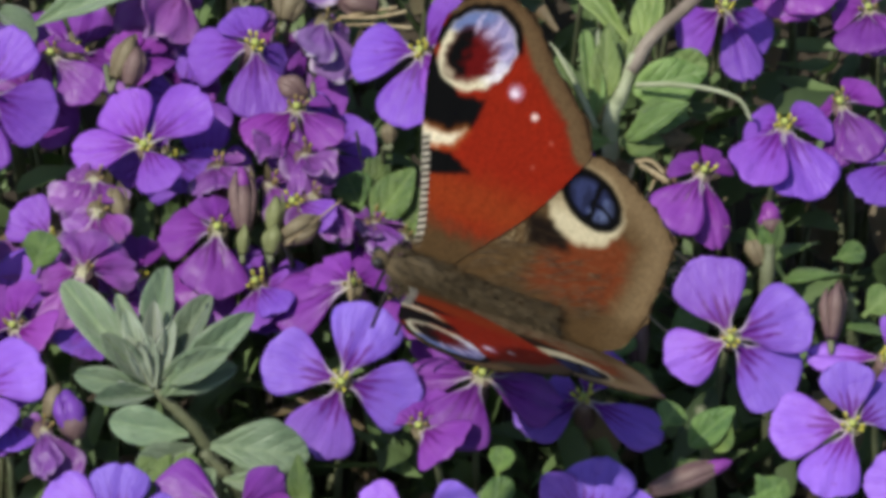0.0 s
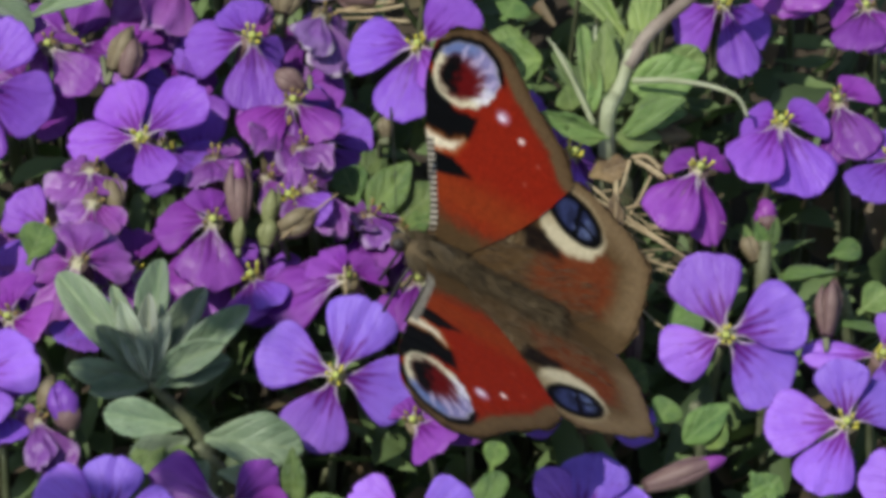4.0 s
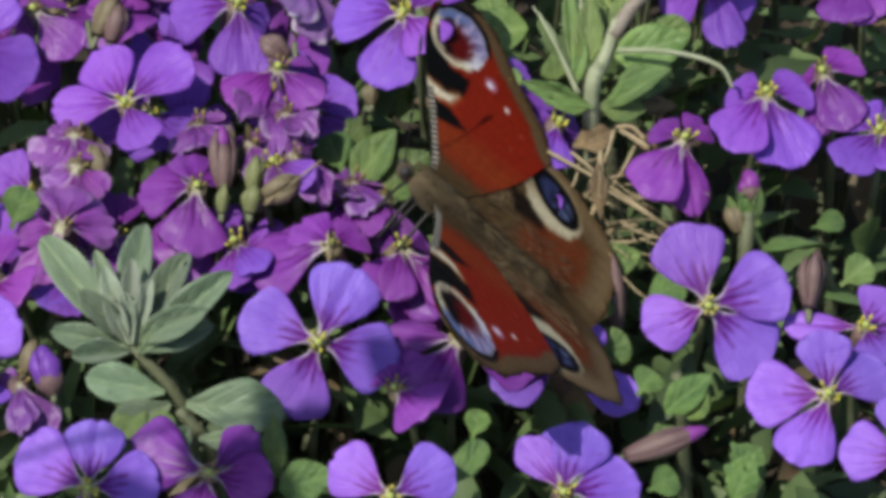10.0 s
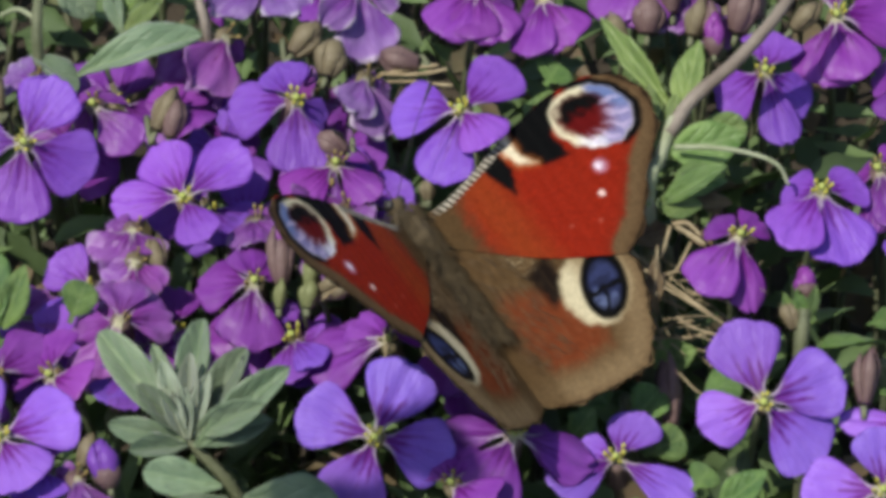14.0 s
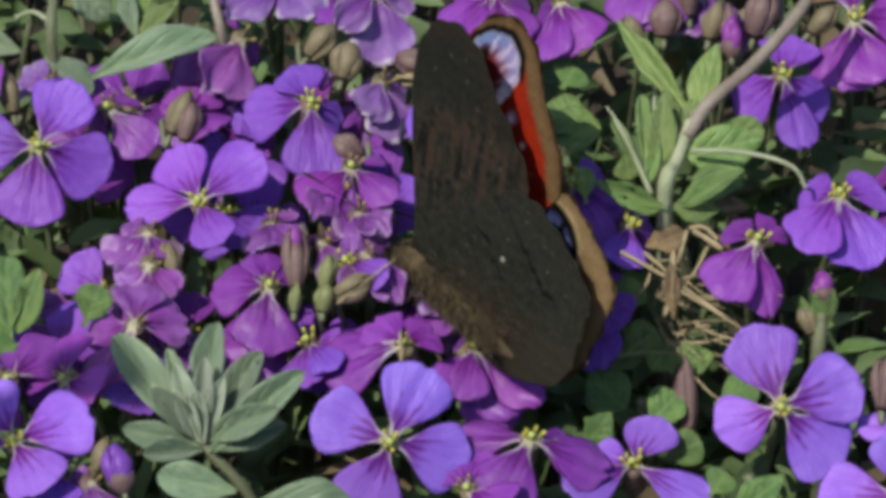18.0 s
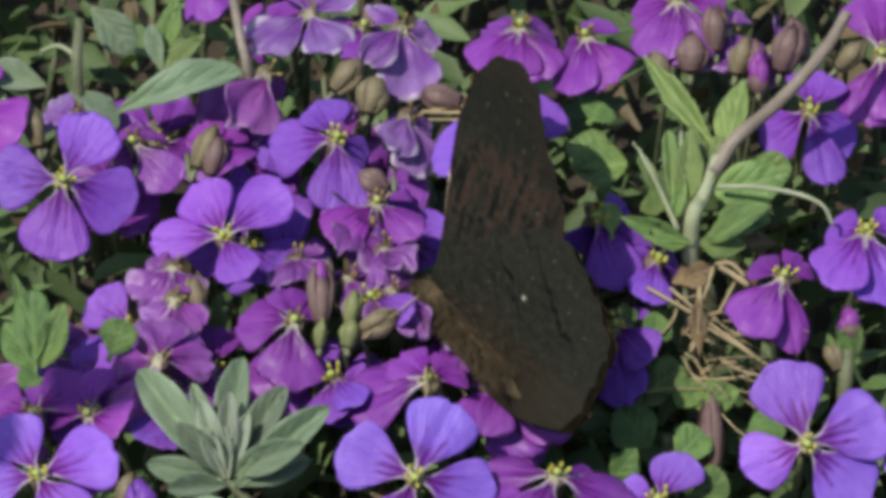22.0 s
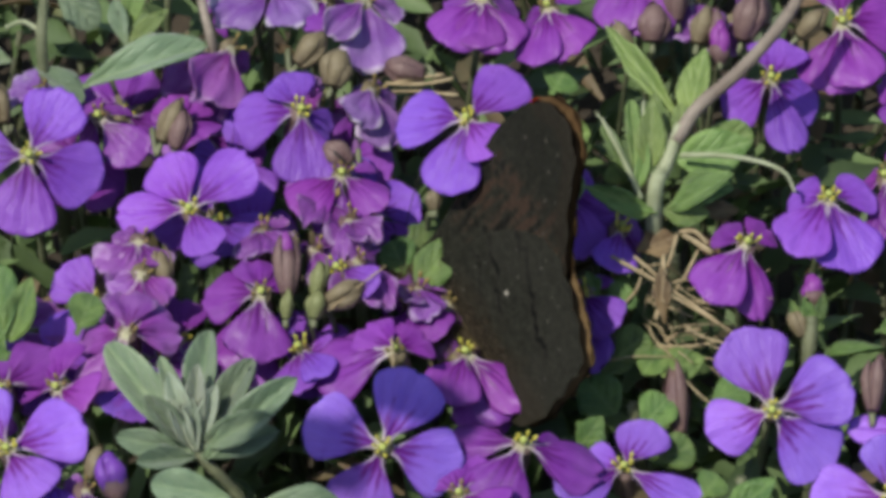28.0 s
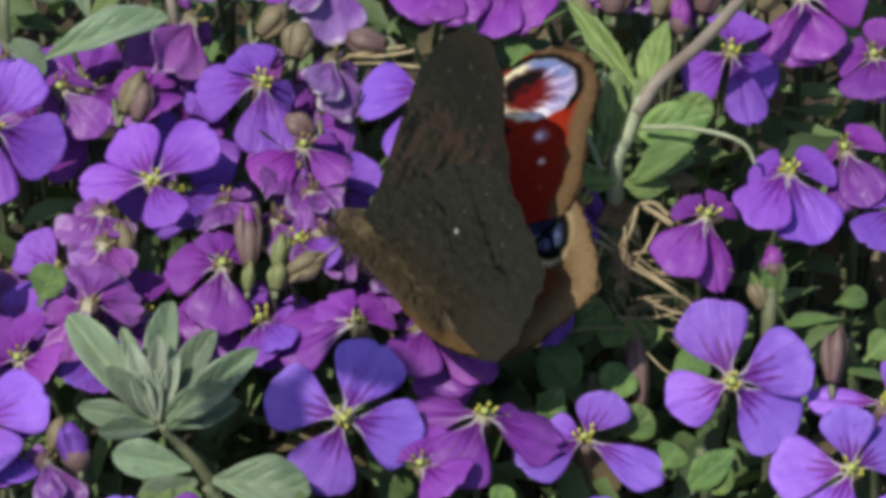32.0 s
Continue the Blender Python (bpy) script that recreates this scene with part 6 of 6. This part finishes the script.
    walk(STALK, [
        (0.0, pose(-0.198, -0.080, 0.000, 1.63, 7.38, 0.00)),
        (0.5, pose(-0.198, -0.080, 0.000, 1.62, 6.88, 0.00)),
        (1.0, pose(-0.198, -0.080, 0.000, 1.48, 6.86, 0.00)),
        (1.5, pose(-0.198, -0.080, 0.000, 1.32, 6.03, 0.00)),
        (2.0, pose(-0.198, -0.080, 0.000, 1.08, 3.84, 0.00)),
        (2.5, pose(-0.198, -0.080, 0.000, 0.79, -2.09, 0.00)),
        (3.5, pose(-0.198, -0.080, 0.000, 0.23, -5.54, 0.00)),
        (4.5, pose(-0.198, -0.080, 0.000, -0.39, -9.16, 0.00)),
        (5.0, pose(-0.198, -0.080, 0.000, 2.16, -2.11, 0.00)),
        (5.5, pose(-0.198, -0.080, 0.000, 4.93, -0.44, 0.00)),
        (6.0, pose(-0.198, -0.080, 0.000, 4.37, -1.32, 0.00)),
        (6.5, pose(-0.198, -0.080, 0.000, 2.43, -3.28, 0.00)),
        (7.0, pose(-0.198, -0.080, 0.000, -0.36, -4.01, 0.00)),
        (7.5, pose(-0.198, -0.080, 0.000, 0.52, -2.50, 0.00)),
        (8.0, pose(-0.198, -0.080, 0.000, 0.57, -2.11, 0.00)),
        (8.5, pose(-0.198, -0.080, 0.000, 0.62, -2.83, 0.00)),
        (9.0, pose(-0.198, -0.080, 0.000, -0.69, -2.62, 0.00)),
        (9.5, pose(-0.198, -0.080, 0.000, -1.26, -0.96, 0.00)),
        (10.0, pose(-0.198, -0.080, 0.000, 1.67, -1.04, 0.00)),
        (10.5, pose(-0.198, -0.080, 0.000, 4.17, -0.54, 0.00)),
        (11.0, pose(-0.198, -0.080, 0.000, 4.33, -0.42, 0.00)),
        (11.5, pose(-0.198, -0.080, 0.000, 0.96, -2.54, 0.00)),
        (12.0, pose(-0.198, -0.080, 0.000, 0.73, -0.35, 0.00)),
        (12.5, pose(-0.198, -0.080, 0.000, 0.34, -0.48, 0.00)),
        (13.0, pose(-0.198, -0.080, 0.000, 0.56, -0.92, 0.00)),
        (13.5, pose(-0.198, -0.080, 0.000, 1.21, -1.70, 0.00)),
        (14.0, pose(-0.198, -0.080, 0.000, 1.39, -2.36, 0.00)),
        (14.5, pose(-0.198, -0.080, 0.000, -0.05, -0.51, 0.00)),
        (15.0, pose(-0.198, -0.080, 0.000, -0.31, -0.74, 0.00)),
        (15.5, pose(-0.198, -0.080, 0.000, 0.16, 0.21, 0.00)),
        (17.5, pose(-0.198, -0.080, 0.000, 0.73, -13.82, 0.00)),
        (18.0, pose(-0.198, -0.080, 0.000, 0.52, -13.98, 0.00)),
        (19.0, pose(-0.198, -0.080, 0.000, 0.60, -14.42, 0.00)),
        (20.0, pose(-0.198, -0.080, 0.000, 0.10, -14.25, 0.00)),
        (21.0, pose(-0.198, -0.080, 0.000, 0.41, -14.41, 0.00)),
        (22.0, pose(-0.198, -0.080, 0.000, -0.34, -14.69, 0.00)),
        (23.0, pose(-0.198, -0.080, 0.000, 0.54, -14.87, 0.00)),
        (24.0, pose(-0.198, -0.080, 0.000, 0.36, -14.39, 0.00)),
        (25.0, pose(-0.198, -0.080, 0.000, 0.62, -14.11, 0.00)),
        (25.5, pose(-0.198, -0.080, 0.000, 0.28, -14.26, 0.00)),
        (26.5, pose(-0.198, -0.080, 0.000, 0.80, -10.10, 0.00)),
        (27.5, pose(-0.198, -0.080, 0.000, -0.30, -2.92, 0.00)),
        (28.0, pose(-0.198, -0.080, 0.000, -0.67, -2.84, 0.00)),
        (28.5, pose(-0.198, -0.080, 0.000, -0.27, -2.58, 0.00)),
        (29.0, pose(-0.198, -0.080, 0.000, -0.98, -2.56, 0.00)),
        (29.5, pose(-0.198, -0.080, 0.000, 2.54, -1.05, 0.00)),
        (30.0, pose(-0.198, -0.080, 0.000, 1.12, -0.73, 0.00)),
        (30.5, pose(-0.198, -0.080, 0.000, -0.76, -2.26, 0.00)),
        (31.0, pose(-0.198, -0.080, 0.000, 0.34, 7.31, 0.00)),
        (31.5, pose(-0.198, -0.080, 0.000, 0.07, 6.92, 0.00)),
        (32.0, pose(-0.198, -0.080, 0.000, -0.87, -3.35, 0.00)),
    ])
    walk(OTHER_STALK, [
        (0.0, pose(-0.218, -0.120, 0.000, 4.94, -12.11, 0.00)),
        (2.5, pose(-0.218, -0.120, 0.000, 2.42, -7.78, 0.00)),
        (3.5, pose(-0.218, -0.120, 0.000, 0.49, -4.61, 0.00)),
        (4.5, pose(-0.218, -0.120, 0.000, -0.31, -2.85, 0.00)),
        (5.0, pose(-0.218, -0.120, 0.000, 0.35, -2.63, 0.00)),
        (5.5, pose(-0.218, -0.120, 0.000, 2.94, 0.03, 0.00)),
        (6.0, pose(-0.218, -0.120, 0.000, 2.52, 0.96, 0.00)),
        (6.5, pose(-0.218, -0.120, 0.000, 0.63, -0.24, 0.00)),
        (7.0, pose(-0.218, -0.120, 0.000, -2.05, -1.54, 0.00)),
        (7.5, pose(-0.218, -0.120, 0.000, -0.98, -2.68, 0.00)),
        (8.0, pose(-0.218, -0.120, 0.000, -0.08, -4.16, 0.00)),
        (8.5, pose(-0.218, -0.120, 0.000, 0.01, -4.64, 0.00)),
        (9.0, pose(-0.218, -0.120, 0.000, -0.13, -4.42, 0.00)),
        (9.5, pose(-0.218, -0.120, 0.000, 0.12, -3.21, 0.00)),
        (10.0, pose(-0.218, -0.120, 0.000, 0.58, -1.88, 0.00)),
        (10.5, pose(-0.218, -0.120, 0.000, 1.80, 0.23, 0.00)),
        (11.0, pose(-0.218, -0.120, 0.000, 1.82, 0.96, 0.00)),
        (11.5, pose(-0.218, -0.120, 0.000, 0.76, 0.55, 0.00)),
        (12.0, pose(-0.218, -0.120, 0.000, 0.19, 0.29, 0.00)),
        (12.5, pose(-0.218, -0.120, 0.000, -0.12, 0.53, 0.00)),
        (13.0, pose(-0.218, -0.120, 0.000, 0.08, -0.08, 0.00)),
        (13.5, pose(-0.218, -0.120, 0.000, 0.74, 1.49, 0.00)),
        (14.0, pose(-0.218, -0.120, 0.000, 0.28, 1.33, 0.00)),
        (15.5, pose(-0.218, -0.120, 0.000, 1.43, 2.65, 0.00)),
        (32.0, pose(-0.218, -0.120, 0.000, 3.14, 4.09, 0.00)),
    ])
    right = [(0.0, 41.0, 0, 0.0), (1.0, 39.6, 1, 0.0), (2.0, 28.3, -1, 0.0), (4.5, 23.4, -2, 0.0), (5.0, 31.9, -0, 0.0), (5.5, 36.5, -1, 0.0), (6.0, 37.3, -3, 0.0), (6.5, 25.0, -1, 0.0), (7.0, 23.3, -0, 0.0), (7.5, 25.3, -2, 0.0), (8.0, 22.0, -1, 0.0), (8.5, 23.6, -0, 0.0), (9.0, 34.5, -0, 0.0), (9.5, 27.4, -1, 0.0), (10.0, 20.5, 1, 0.0), (10.5, 22.9, -1, 0.0), (11.0, 28.6, -3, 0.0), (11.5, 32.8, -2, 0.0), (12.0, 29.5, -3, 0.0), (12.5, 29.6, -3, 0.0), (13.0, 21.2, 0, 0.0), (13.5, 24.3, -1, 0.0), (14.0, 27.1, 0, 0.0), (14.5, 27.2, -0, 0.0), (15.0, 35.7, -2, 0.0), (15.5, 45.2, -1, 0.0), (17.5, 78.9, -6, 0.0), (18.0, 79.5, -1, 0.0), (19.0, 85.8, -10, 0.5), (21.0, 91.1, 1, 0.9), (23.0, 91.1, 1, 0.9), (25.0, 91.1, 0, 0.9), (25.5, 91.1, 0, 0.9), (27.5, 87.7, -13, 0.3), (28.0, 87.7, -13, 0.3), (28.5, 80.1, -11, 0.2), (29.0, 83.6, -7, 0.2), (29.5, 84.1, -6, 0.2), (30.0, 83.6, -5, 0.2), (30.5, 35.6, -2, 0.1), (31.0, 40.9, -6, 0.1), (32.0, 46.8, -7, 0.0)]
    left = [(0.0, 29.4, 0, 3.0), (1.0, 26.4, 4, 3.0), (2.0, 8.7, 8, 3.0), (4.5, -2.2, -1, 3.0), (5.0, -5.6, -11, 3.0), (5.5, -2.1, -8, 3.0), (6.0, 1.2, -11, 3.0), (6.5, -4.8, -7, 3.0), (7.0, -5.8, -11, 3.0), (7.5, -5.6, -8, 3.0), (8.0, -6.5, -7, 3.0), (8.5, -3.8, -5, 3.0), (9.0, 2.8, -9, 3.0), (9.5, -1.0, -8, 3.0), (10.0, -3.4, -5, 3.0), (10.5, -4.2, -9, 3.0), (11.0, 3.8, 2, 3.0), (11.5, 4.1, 2, 3.0), (12.0, 1.9, -1, 3.0), (12.5, 6.1, 0, 3.0), (13.0, 10.6, 1, 1.8), (13.5, 15.7, 2, 1.6), (14.0, 22.6, 1, 1.4), (14.5, 30.8, -1, 1.2), (15.0, 43.7, 0, 0.8), (15.5, 56.6, 0, 0.5), (17.5, 86.8, -0, 0.5), (18.0, 88.0, 1, 0.5), (19.0, 88.6, -6, 0.5), (21.0, 88.6, -1, 0.5), (23.0, 88.6, -2, 0.5), (25.0, 88.6, -0, 0.5), (25.5, 88.6, -0, 0.5), (27.5, 89.6, -15, 0.5), (28.0, 89.6, -15, 0.5), (28.5, 88.4, -16, 0.5), (29.0, 87.9, -8, 0.5), (29.5, 94.3, -10, 0.5), (30.0, 88.6, -10, 0.5), (30.5, 75.4, -21, 0.5), (31.0, 84.6, -8, 0.5), (32.0, 89.0, -16, 0.5)]
    for kind in ("fore", "hind"):
        walk(WINGS["right", kind], [(t, pose(0.5 * MM, 0, -drop * MM, 0, -a, 0) @ pose(0, 0, 0, 0, 0, sweep if kind == "fore" else 0)) for t, a, sweep, drop in right])
        walk(WINGS["left", kind], [(t, pose(-hinge * MM, 0, 0, 0, a, 0) @ pose(0, 0, 0, 0, 0, -sweep if kind == "fore" else 0)) for t, a, sweep, hinge in left])


motions()
